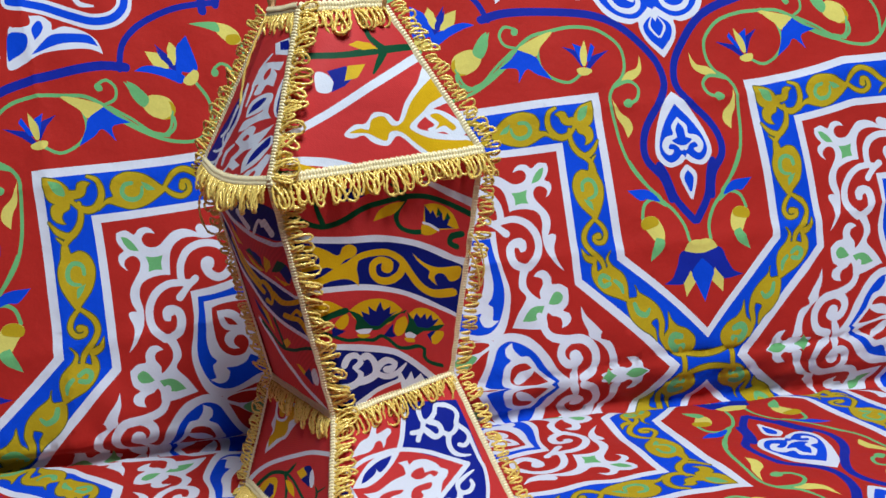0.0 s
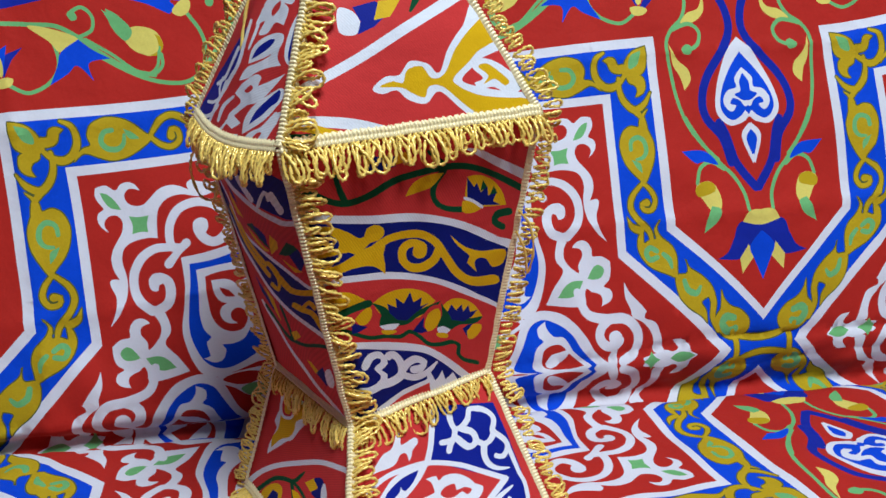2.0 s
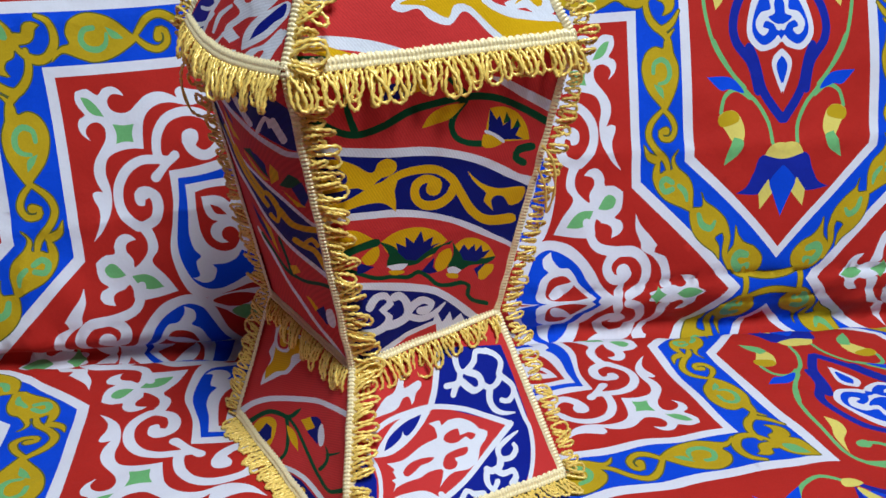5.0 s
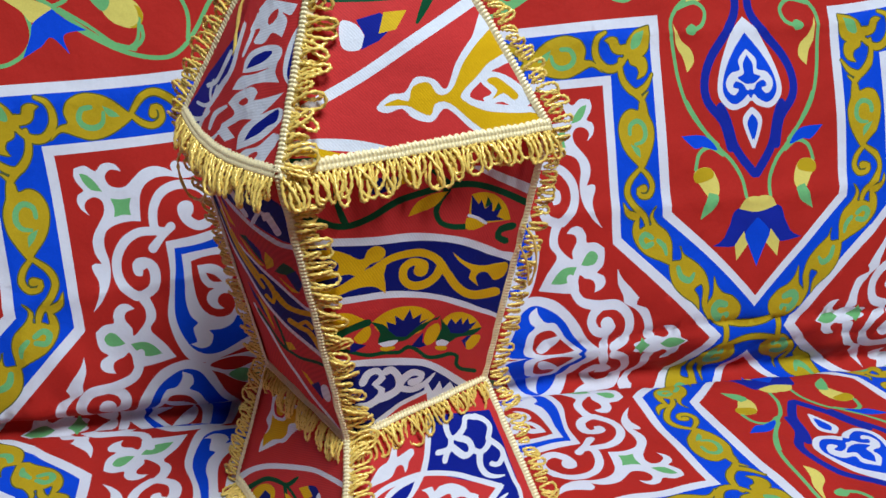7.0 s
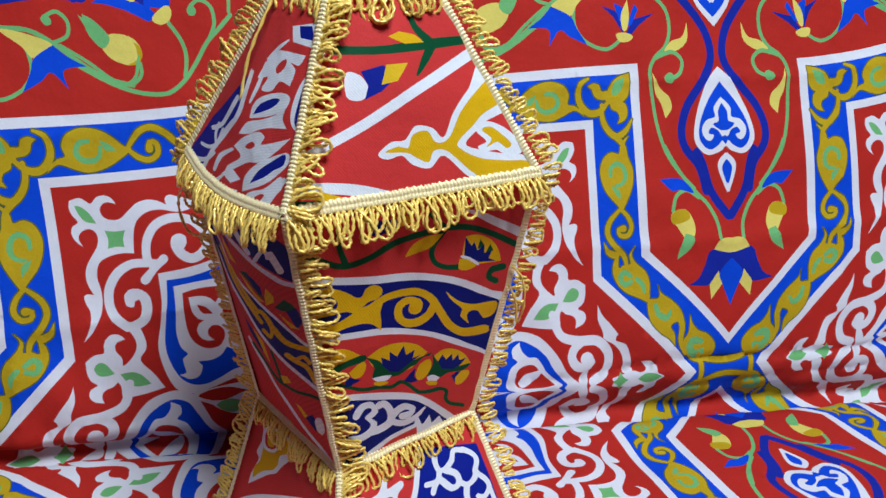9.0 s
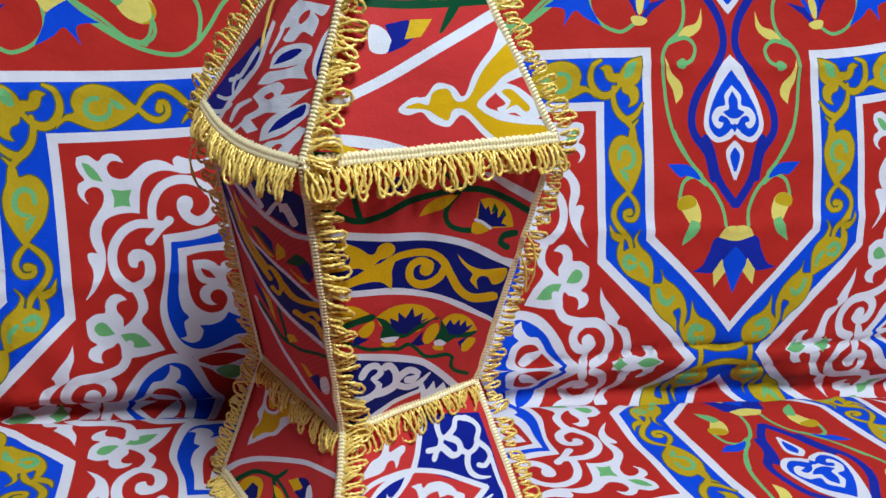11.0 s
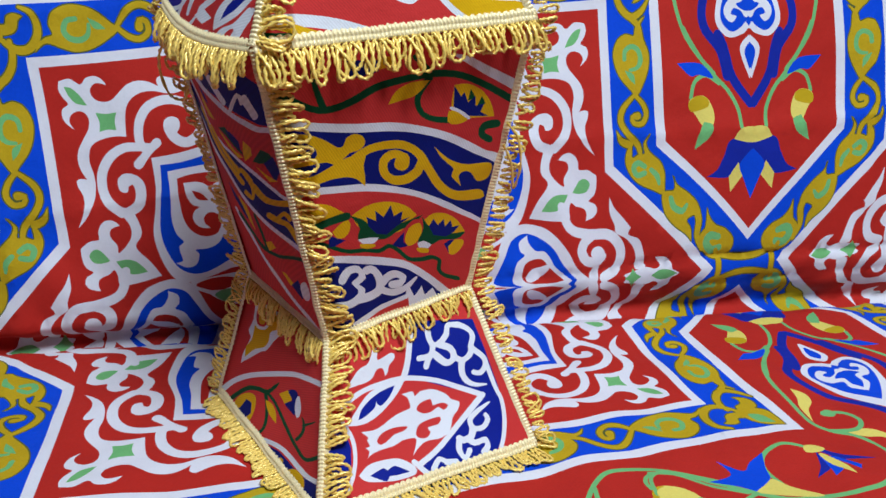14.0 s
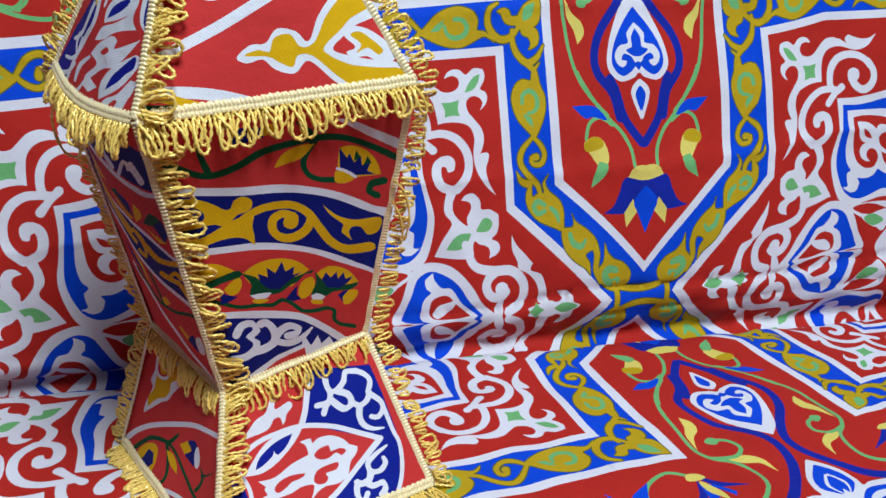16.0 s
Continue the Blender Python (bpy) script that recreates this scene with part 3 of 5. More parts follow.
P.shape("white", (194.4, 21), (196.3, 25.7), (201.8, 27.1), (205.9, 23.6), (204.8, 17.7), (198.8, 16))
P.shape("white", (212, 63.1, 1), (211.8, 51.7), (215.8, 41.6), (216.6, 36), (225.3, 30.9), (231.7, 23.5), (234, 15.5), (234.3, 6.8), (243.5, 6.8), (242.1, 12.7), (240.1, 20.9), (236.2, 29.9), (226.8, 34.3), (229, 39.2, 1), (223, 46.7), (215.7, 55.1))
P.shape("white", (223.9, 2.5), (233.3, 5.2), (244.8, 7.1), (251.7, 5.2), (256.4, 8.3), (251, 14.8, 1), (259.6, 14.3), (266.1, 9.6), (267.3, 3.8), (272.7, 1.1), (278.6, -3.7, 1), (273.4, -6.1), (258.9, -3.9), (237, -3.9))
P.stroke("white", [5, 8, 5], (199, 12), (197, 4), (196, -4))

P.shape("green", (232, 7.5, 1), (235, 3), (240, 0, 1), (235, -3), (232, -7.5, 1), (229, -3), (224.5, 0, 1), (229, 3))
P.shape("green", (249, 0, 1), (256, 4), (264, 3.6), (272, 0, 1), (264, -3.6), (256, -4))

# pointed petals round the middle: white, blue, white, red
P.shape("white", (141.7, 137.3, 1), (141.5, 115.4), (143.8, 101.3), (147.6, 85), (147, 72.3), (142.7, 56.7), (136.4, 45.8), (125.6, 41.1), (113.2, 42.1), (96.2, 45.4), (73.3, 51.2), (67.3, 93.2), (63, 146.3), (89.1, 142.5), (106.2, 139.6), (122.9, 137.7))
P.shape("blue", (136, 131.3, 1), (137.4, 114.9), (140.9, 96.6), (142.5, 82.2), (140.3, 69.1), (134, 55.3), (125.2, 48.1), (115, 46.3), (104.5, 48.6), (91.5, 53), (73, 55.4), (67.3, 93.2), (63.8, 137.8), (89.7, 135.6), (106.8, 132.4), (121.5, 130.9))
P.shape("white", (131.6, 125.8, 1), (131.7, 108), (133.4, 91.3), (131.4, 79.1), (126.7, 72.2), (130.5, 69.6), (130.1, 63.2), (129.1, 58.1), (134.3, 57.5, 1), (127, 52.7), (119.7, 53.6), (116.6, 60.9), (119.3, 64.7), (109.8, 63.9), (101.3, 66.3), (95.8, 71.8), (88.5, 66.7), (72.6, 61.4), (67.3, 93.2), (65.5, 116.6), (77.9, 123.7), (90.6, 125.8), (107.4, 126.2), (119.9, 126.1))
P.shape("red", (125.5, 119.4, 1), (125.7, 102.8), (124.7, 89.9), (120.8, 80.3), (113.3, 74.2), (105.1, 72.8), (99, 75.8), (93.7, 84.8), (77.4, 71.2), (75.8, 94.7), (78.9, 110.3), (89.1, 117.8), (103.7, 120.4), (116.2, 120.8))
P.shape("white", (121.3, 115.5, 1), (119.5, 103.6), (115.4, 97.4), (111.2, 95.8), (115.1, 94.3), (117.9, 89.3), (115.9, 83.2), (110.9, 79.5), (105.5, 78.8, 1), (109.2, 82.5), (109.8, 87), (106.4, 90.3), (101.4, 89.7), (97.5, 85), (97.3, 78.9), (100.3, 74.7), (95.9, 71), (86.4, 65.9), (72, 61.7), (73, 72.6), (81, 82.2), (89.2, 88.3), (95.2, 93.6), (96.8, 100.3), (92.2, 103.9), (84.7, 104.8, 1), (88.5, 110.2), (94.8, 111.8), (99.5, 110.4), (100.9, 108), (105.3, 111.9), (111.4, 114.7))
P.shape("red", (115.3, 108.9, 1), (108.9, 105.5), (104.4, 99.4, 1), (111.4, 101), (114.2, 104.9))
P.shape("red", (93.5, 86.9, 1), (85.3, 82.3), (81, 76.2), (77.1, 69, 1), (85.9, 73.1), (90.9, 78.9))
P.shape("white", (140.2, 46.1), (156.3, 43.2), (167.1, 35.2), (176.5, 23.2), (182.9, 12.1), (194.6, 2, 1), (187.1, -3.8), (167.9, -4.7), (121.7, 0.4), (105.4, 1.6), (114.5, 18.3), (120.6, 32.6), (127.4, 41.8))
P.shape("blue", (142, 39.2), (155, 34.4), (164.7, 26.2), (172.1, 14.4), (183.1, 2.8, 1), (175.9, -2.6), (153.2, -1.5), (116.5, 2), (115.7, 7.9), (123.3, 22.5), (130.2, 34.6))
P.shape("white", (143.5, 37.8, 1), (136.3, 33), (136.7, 26.2), (140.1, 23.4), (133.5, 18.7), (130.5, 11.6), (131.2, 1.9), (153.2, -1.5), (170.5, -2.1), (179.3, 2.4, 1), (166.1, 12.8), (161.8, 19.4), (157, 25.3), (149.6, 26.2), (144.1, 32.3))
P.shape("red", (138.6, 14.1), (144.3, 19), (154.4, 19.6), (161.2, 12.7), (172.9, 2.9, 1), (159.4, 1.1), (139.7, 3.5))
P.shape("white", (140.8, 6), (145.9, 12.3), (155.1, 14.5), (163.2, 16.8, 1), (158.9, 10.3), (151.8, 5.1), (143.6, 2.7))
P.blob("white", (128, 40), (114, 30), (100, 24), (86, 14), (78, 30), (82, 40), (100, 42))
P.blob("red", (122, 38), (108, 30), (92, 18), (80, 30), (92, 38), (108, 41))
P.blob("white", (114, 32), (102, 31), (84, 34), (80, 26), (92, 18), (106, 24))
P.blob("green", (109, 28), (98, 31), (86, 24), (98, 20))
P.blob("white", (78, 20), (60, 40), (0, 44), (0, -4), (88, -4))
P.blob("blue", (66, 12), (50, 30), (0, 34), (0, -4), (76, -4))
P.blob("red", (48, 8), (36, 20), (0, 24), (0, -4), (56, -4))


# ---- the draped cloth ----
LEAN_BACK = radians(11.7)


# how far the cloth has slipped and stretched from a square hang
SAG_X = (0.01037, -0.00781, -0.01255, -0.00361, 0.00296, -0.00471, -0.00079, 0.00241, -0.00814, -0.00819, 0.00362, 0.00576, -0.00743)
SAG_S = (0.02668, 0.01461, 0.00857, 0.00099, -0.00199, 0.00045, 0.00611, -0.00210, 0.00258, 0.00220, -0.00740, 0.00189, 0.00096)
SLIP_X = (-0.7, 3.2, -2.4, -0.7, -2.2, 1.4, -2.0, 4.3, -3.5, 2.7, -2.9, -2.5, 0.8, 5.9, -0.5, 0.1, -0.6, -1.2, 6.1, 4.5, 0.8, -4.0, -2.8, -2.5, 1.8, -4.5, 1.4, 0.2, 7.7, 5.8, 6.4, -0.1, 14.3, 0.6, -2.2, 5.6, -3.1, -2.0, -18.8, 1.0, -0.4, 2.9, 3.7, 3.5, -3.4, 5.6, -3.4, 3.0)
SLIP_S = (0.1, 2.6, -3.3, -4.8, 1.1, 1.7, -5.4, -6.7, 2.4, -3.5, -2.3, -2.4, -4.3, -8.5, 1.8, 2.8, 0.1, -1.1, 3.6, 4.9, 7.0, 9.6, 1.7, 1.9, 9.1, -4.6, -4.4, 8.9, 1.1, 5.5, 0.9, 8.2, 0.9, 4.6, 2.4, 6.5, 2.6, 0.5, -3.7, 2.0, 0.2, -2.2, 6.2, -11.3, -8.3, 0.3, -6.7, -2.4)


def drape(p, q):
    """Where a point of the cloth (metres on the flat sheet) lies: on the table, down in the tuck, or up the board."""
    a, b = max(-0.36, min(0.55, p)) / 0.3, max(-0.3, min(0.42, q)) / 0.3
    m = min(b, 0)
    sag = (1, a, b, a * a, a * b, b * b, a ** 3, a * a * b, a * b * b, b ** 3, m * a, m * b, m * a * a)
    x = p + sum(u * v for u, v in zip(SAG_X, sag))
    s = q + sum(u * v for u, v in zip(SAG_S, sag))
    pull = [math.exp(-((p + 0.28 - 0.115 * i) ** 2 + (q + 0.26 - 0.118 * j) ** 2) / 0.0162) / 1000 for i in range(8) for j in range(6)]
    x += sum(u * v for u, v in zip(SLIP_X, pull))
    s += sum(u * v for u, v in zip(SLIP_S, pull))
    k = 0.0140
    pc = max(0, min(0.5, p))
    billow = noise.noise((x * 7, s * 6, 0.3)) * 0.0040 + noise.noise((x * 19 + s * 9, s * 17, 4.1)) * 0.0024
    # lines where the cloth was folded and ironed
    press = 0.0026 * (math.exp(-abs(p + 0.252) / 0.005) + math.exp(-abs(q - 0.108) / 0.006) + 0.8 * math.exp(-abs(q - 0.243) / 0.005) + math.exp(-abs(p - 0.47) / 0.005))
    billow += press
    # the hanging part is drawn back under a soft lip before it meets the table
    lip = max(0.016, min(0.055, 0.030 + 0.045 * x)) + 0.004 * noise.noise((x * 9, 3.0, 1.0))
    gap = 0.034
    if s > k:
        d = s - k
        near = math.exp(-d / 0.05) * (1 - math.exp(-d / 0.008))
        near *= 1 + 1.6 * math.exp(-(((x - 0.15) / 0.07) ** 2))
        ripple = near * (noise.noise((x * 26 + d * 20, d * 11, 2.0)) * 0.007 + noise.noise((x * 50 - d * 30, d * 24, 5.0)) * 0.003)
        n = billow + ripple
        if d < lip:
            n += -gap + (gap - 0.003) * math.sin(math.pi / 2 * d / lip)
        else:
            n += 0.005 - 0.008 * math.exp((lip - d) / 0.05)
        # creases pinched along the lip of the fold
        pinch = max(0.25, min(1, 0.4 + 2.5 * x))
        n -= 0.0045 * pinch * math.exp(-abs(d - lip - 0.004 - 0.005 * noise.noise((x * 8, 0.0, 6.0))) / 0.0025)
        n -= 0.0030 * pinch * math.exp(-abs(d - 0.55 * lip - 0.03 * (x - 0.3)) / 0.0030)
        y, z = 0.712 + d * math.sin(LEAN_BACK), d * math.cos(LEAN_BACK)
        return (x, y - n * math.cos(LEAN_BACK), z + n * math.sin(LEAN_BACK) * min(1, d / 0.03))
    if s < -k:
        d = -s - k
        near = math.exp(-d / 0.05) * (1 - math.exp(-d / 0.006))
        ripple = near * (noise.noise((x * 24 - d * 16, d * 13, 9.0)) * 0.004 + 0.001 + 0.006 * pc)
        n = abs(billow) * 0.8 + 0.0022 * noise.noise((x * 30 - s * 12, s * 22 + x * 6, 8.0)) + 0.002 + ripple - 0.004 * math.exp(-d / 0.005)
        return (x, 0.712 - d, n)
    u = (s / k + 1) / 2
    return (x, 0.712 + gap * u, -0.002 - 0.008 * math.sin(math.pi * u))


def cloth():
    flat, tris, ink = P.sheet([(0, 0), (W, 0), (W, TOP), (0, TOP)], 7.0)
    verts, faces, inks = [], [], []
    cache = {}
    for col in (-2, -1, 0, 1):
        for half in (1, -1):
            # even columns read the quarter forwards, odd ones mirrored
            fwd = col % 2 == 0
            index = []
            for a, b in flat:
                p = (col * W + a) if fwd else (col * W + W - a)
                key = (round(p * 50), round(half * b * 50))
                if key not in cache:
                    cache[key] = len(verts)
                    verts.append(drape(p / 1000, half * b / 1000))
                index.append(cache[key])
            flip = (half == -1) == fwd
            for (i, j, k), c in zip(tris, ink):
                t = (index[i], index[j], index[k])
                if len(set(t)) == 3:
                    faces.append(t[::-1] if flip else t)
                    inks.append(int(c))
    mesh = bpy.data.meshes.new("draped_cloth")
    mesh.from_pydata(verts, [], faces)
    for m in CLOTH.values():
        mesh.materials.append(m)
    mesh.polygons.foreach_set("material_index", inks)
    mesh.polygons.foreach_set("use_smooth", [True] * len(faces))
    mesh.update()
    return tagged(new("draped_cloth", mesh), "red cotton cloth with blue and white arabesques draped over table", "cloth")


cloth()

# ---- the room ----
bm = bmesh.new()
box(bm, (-0.9, 0.05, -0.05), (0.9, 0.748, -0.014))
table = tagged(new("table"), "plain brown wooden table under the printed cloth", "table")
part("tabletop", bm, WOOD, table)
for lx in (-0.85, 0.8):
    for ly in (0.08, 0.62):
        bm = bmesh.new()
        box(bm, (lx, ly, -0.75), (lx + 0.05, ly + 0.05, -0.05))
        part("leg", bm, WOOD, table)
bm = bmesh.new()
box(bm, (-0.9, 0.0, -0.75), (0.9, 0.02, 0.405))
board = part("backing_board", bm, WOOD, None)
board.matrix_world = pose(0, 0.772, 0, -11.7)
tagged(board, "plain brown wooden board leaning behind the cloth", "board")
for name, lo, hi in (("floor", (-2.6, -2.6, -0.8), (2.6, 2.2, -0.75)), ("wall_north", (-2.6, 2.0, -0.75), (2.6, 2.1, 2.0)), ("wall_south", (-2.6, -2.6, -0.75), (2.6, -2.5, 2.0)), ("wall_east", (2.5, -2.5, -0.75), (2.6, 2.0, 2.0)), ("wall_west", (-2.6, -2.5, -0.75), (-2.5, 2.0, 2.0)), ("ceiling", (-2.6, -2.6, 2.0), (2.6, 2.1, 2.05))):
    bm = bmesh.new()
    box(bm, lo, hi)
    tagged(part(name, bm, PLASTER, None), "plain grey plaster " + name.split("_")[0], name.split("_")[0], kind="structure")

# ---- the lantern ----
V3 = lambda *a: Vector(a)
RINGS = []
for front, right, left in (
    ((-0.021, 0.4735, 0.008), (0.1065, 0.5265, 0.008), (-0.0858, 0.617, 0.008)),
    ((-0.014, 0.526, 0.0837), (0.0719, 0.5655, 0.0954), (-0.0605, 0.6225, 0.0889)),
    ((-0.0401, 0.4823, 0.242), (0.0943, 0.522, 0.2535), (-0.0939, 0.5969, 0.2564)),
    ((-0.0169, 0.5101, 0.3444), (0.036, 0.5258, 0.3489), (-0.0381, 0.5553, 0.3501)),
):
    f, r, l = Vector(front), Vector(right), Vector(left)
    RINGS.append([f, r, r + l - f, l])
lantern = tagged(new("fabric_lantern"), "square printed red fabric lantern edged with gold loop fringe", "lantern")


# the eave over the narrow side bows out and sags between its corners
BOW = {(2, 3): V3(-0.0050, -0.0026, -0.0050)}


def quad_at(c, a, b):
    """A point of a panel: a across, b up, both 0 to 100; c its corners from low left round."""
    a, b = a / 100, b / 100
    low, high = c[0].lerp(c[1], a), c[3].lerp(c[2], a)
    return low.lerp(high, b)


def panel(design, corners, bulge, low=V3(0, 0, 0), high=V3(0, 0, 0), ground="red"):
    flat, tris, ink = design.sheet([(0, 0), (100, 0), (100, 100), (0, 100)], 5.0, ground)
    nrm = (corners[1] - corners[0]).cross(corners[3] - corners[0]).normalized()
    verts = []
    for a, b in flat:
        n = bulge * math.sin(math.pi * a / 100) * math.sin(math.pi * b / 100) + 0.0006 * noise.noise((a * 0.06, b * 0.05, bulge * 900))
        verts.append(quad_at(corners, a, b) + nrm * n + low.lerp(high, b / 100) * math.sin(math.pi * a / 100))
    mesh = bpy.data.meshes.new("fabric_panel")
    mesh.from_pydata(verts, [], [tuple(int(i) for i in t) for t in tris])
    for m in PANEL.values():
        mesh.materials.append(m)
    mesh.polygons.foreach_set("material_index", [int(c) for c in ink])
    mesh.polygons.foreach_set("use_smooth", [True] * len(tris))
    mesh.update()
    ob = new("fabric_panel", mesh)
    ob.parent = lantern
    return ob


# designs of the lantern's faces, each on a square of 100 by 100
body_wide = Print(1.6)
D = body_wide
D.poly("navy", (29.2, 93.4), (29.1, 88.4), (33.3, 88), (40.6, 89), (41.3, 92.2))
D.poly("ochre", (40.6, 89.4), (46.4, 90.1), (46.2, 92.7), (40.4, 93.3))
D.poly("white", (67.8, 91.6), (74.9, 90.3), (84.7, 85.8), (99.2, 79.6), (101.3, 75), (82.3, 83.9))
D.shape("green", (-1.1, 86.8), (4.1, 84.9), (8.3, 83), (14, 79.9), (20.4, 78.7), (29.5, 80.1), (39.5, 83.2), (48.2, 84.3), (59.9, 84.9), (67.9, 84.3), (75.1, 82.5), (85, 78.4), (98.6, 72), (100.5, 72.3), (99.4, 74), (85.8, 80.4), (75.4, 84.6), (67.6, 86.6), (59.1, 87.2), (47.4, 86.5), (38.4, 85.4), (28.5, 82.2), (20.2, 80.9), (14.8, 81.9), (9.4, 84.8), (5.1, 86.8), (-0.2, 88.6), (-1.5, 88))
D.shape("green", (53.5, 91.4), (57, 88.4), (60.2, 85.2), (62, 85), (62.1, 86.4), (58.5, 89.5), (54.8, 92.4), (53.5, 92.4))
D.shape("green", (16.4, 91.7), (16.2, 86.6), (17.6, 80.5), (19.2, 79.8), (20.2, 80.8), (18.3, 86.8), (18, 91.6), (17.2, 92.2))
D.shape("green", (59.3, 85.8), (55.7, 82.4), (54, 78.4), (56.4, 73.6), (62.7, 70.5), (70.9, 69), (71.8, 69.8), (70.5, 71.1), (63, 72.4), (58.2, 74.6), (56.6, 77.9), (58, 81.1), (61.4, 84.3), (60.9, 85.6))
D.shape("ochre", (43.4, 78.6, 1), (46.8, 82.4), (53.1, 84.3), (60.2, 84.2, 1), (55, 80.3), (48.4, 79.2))
D.shape("ochre", (70.4, 81.5, 1), (75.9, 81.3), (82.6, 78.6), (88.1, 73.9), (91.4, 68.5, 1), (82.6, 69.3), (71.1, 71.4))
D.poly("green", (77.9, 79.4), (77.2, 75.6), (80.7, 76.2))
D.poly("green", (83.6, 76.4), (81.7, 72.9), (85.9, 73.5))
D.poly("navy", (70.4, 81.3), (74, 77.4), (75.1, 78.7), (77.4, 75.1), (80.5, 76.7), (81.2, 73.4), (85.3, 73.6), (84, 71), (88.3, 69), (77.5, 70.5), (71.1, 73.9))
D.shape("ochre", (69.1, 73.4, 1), (73.2, 71.9), (78.4, 69.3), (73.5, 68.2), (69.1, 69.6))
D.shape("white", (69.9, 73.6), (73.6, 72.2), (78.4, 69.3), (79.3, 69.3), (79.1, 70.1), (74.1, 73.1), (70.1, 74.6), (69.4, 74.3))
D.shape("green", (92.8, 67.2), (85.8, 66.9), (84.9, 62.9), (90.7, 59.4), (93.1, 59.5), (92.1, 61.4), (88.3, 63.1), (88.8, 64.3), (95, 64.3), (95.3, 65.8))
D.shape("white", (-3.9, 82.2), (4.8, 79.3), (14, 76.7), (28.8, 74.5), (44.9, 72.8), (59.6, 69.3), (72.9, 64.7), (88.8, 57.4), (103.3, 49.7), (112, 21.2), (93.9, 28.9), (74.2, 37.5), (57.9, 44.8), (44.1, 49), (28.6, 51.9), (7.5, 53.9), (-7.4, 54.1))
D.shape("navy", (-4.6, 78.8), (5.2, 75.9), (16.1, 73.6), (28.8, 71.7), (42.3, 70.3), (53.9, 68.2), (66.7, 64.3), (81.8, 57.6), (105.5, 45.5), (112, 24.4), (87.5, 33.7), (73.3, 40.5), (57.4, 47.2), (43.8, 51.5), (33, 53.9), (22.9, 55), (7.8, 56.3), (-6.8, 56.8))
D.shape("ochre", (-0.6, 74.8), (4, 74.4), (11.8, 73.2), (17.8, 70.6), (22.1, 67.8), (24.5, 68.1), (25.9, 70.3), (29.5, 71.3), (32.8, 69.7), (32.8, 67.2), (30.1, 65.7), (26.7, 65.4), (23.5, 63.6), (19.8, 62.4), (17.2, 63.6), (12.6, 63.7), (8.7, 63.5), (0, 64.8))
D.shape("navy", (4.8, 71.6), (10.8, 70.5), (13.8, 67.9), (12.8, 65.6), (9.1, 66.5), (4.3, 68.3))
D.shape("ochre", (-0.9, 59.7), (10.3, 60), (17.8, 61.9), (24.6, 63.9), (31.5, 64.3), (33.1, 63.6), (31.8, 60.4), (32.2, 56.9), (31.9, 53.2, 1), (28.6, 56.1), (24.4, 57.6), (17.5, 57.8), (10.6, 57), (-0.2, 56.6))
D.shape("ochre", (26.6, 61.3), (34.9, 64.2), (42.9, 64.4), (49.6, 63.2), (55.2, 59.8), (59.9, 54), (67.1, 46.2), (78.5, 40.1), (94, 37.7), (95.2, 39.4), (91.7, 41.8), (78.2, 43.7), (70, 48.1), (63.5, 55), (57.9, 61.5), (50.3, 65.9), (42.3, 67.2), (33.6, 66.7), (25.2, 63.4), (25, 62))
D.shape("ochre", (56.6, 59.5), (54.6, 56.1), (49.8, 54.4), (44.9, 55), (42.5, 57), (42.5, 59.8), (45.2, 60.9), (48.8, 59.9), (50.3, 60.9), (49, 62.6), (44, 63.8), (39.1, 61.7), (38.8, 56.5), (43.9, 52.1), (51.7, 51.1), (58, 53.5), (60.3, 57.6), (59, 59.5))
D.shape("ochre", (45.5, 57.7), (46, 60.5), (49.5, 62.3), (52.3, 60.1), (51.7, 56.7), (48.7, 56))
D.shape("ochre", (63.7, 62.1, 1), (69, 58.1), (73.9, 55.4), (81.7, 52.9), (95.2, 51.1), (95.7, 45.9), (90.8, 45), (87.9, 46.3), (84.9, 49.2), (80.8, 50.5), (78, 49.2), (80.3, 45, 1), (73.9, 49.9), (74.9, 52.2), (70.6, 55.4), (66.8, 58.4))
D.shape("green", (2, 38.8), (6.2, 36.8), (12.1, 33.8), (20.2, 30.5), (28.8, 29.3), (37, 27.4), (42.1, 28.4), (46.3, 26.1), (53.1, 21), (61.3, 18.8), (68.6, 18.3), (72.2, 16.6), (72.1, 13.5), (78.1, 8.7), (89.8, 4.4), (91.2, 4.8), (89.6, 6.3), (78.9, 10.1), (75, 13.3), (74.7, 16.8), (68.1, 20.2), (60.6, 20.8), (53.8, 22.5), (47.5, 27.3), (41.8, 30.2), (36.4, 29.2), (28.7, 31), (20.5, 32.1), (12.9, 35.2), (7, 38.1), (2.8, 40.1), (1.7, 39.8))
D.shape("ochre", (0.8, 46.9), (7, 50.5), (14, 49.8), (19.6, 46.6), (22.8, 44.5, 1), (13.5, 44.9), (6, 43.6))
D.shape("green", (3.2, 40.2), (13.9, 42.2), (23, 43), (23.8, 44.5), (22, 45.7), (12.9, 44.8), (2.3, 42.8), (1.5, 41.3))
D.shape("ochre", (14.5, 39.7, 1), (18.5, 42), (22.7, 42.8), (22.9, 39.4), (19.8, 36.8), (16.2, 37.1))
D.poly("navy", (12.3, 39.1), (16.2, 37.1), (20.2, 35.6), (14.9, 34.4), (11.8, 34.5))
D.shape("ochre", (24.3, 44, 1), (30.2, 46), (37.1, 46.6), (44.4, 45.6), (51.4, 42.8), (56.9, 38.5, 1), (52.5, 36.3), (45.9, 33.7), (28.7, 38.3))
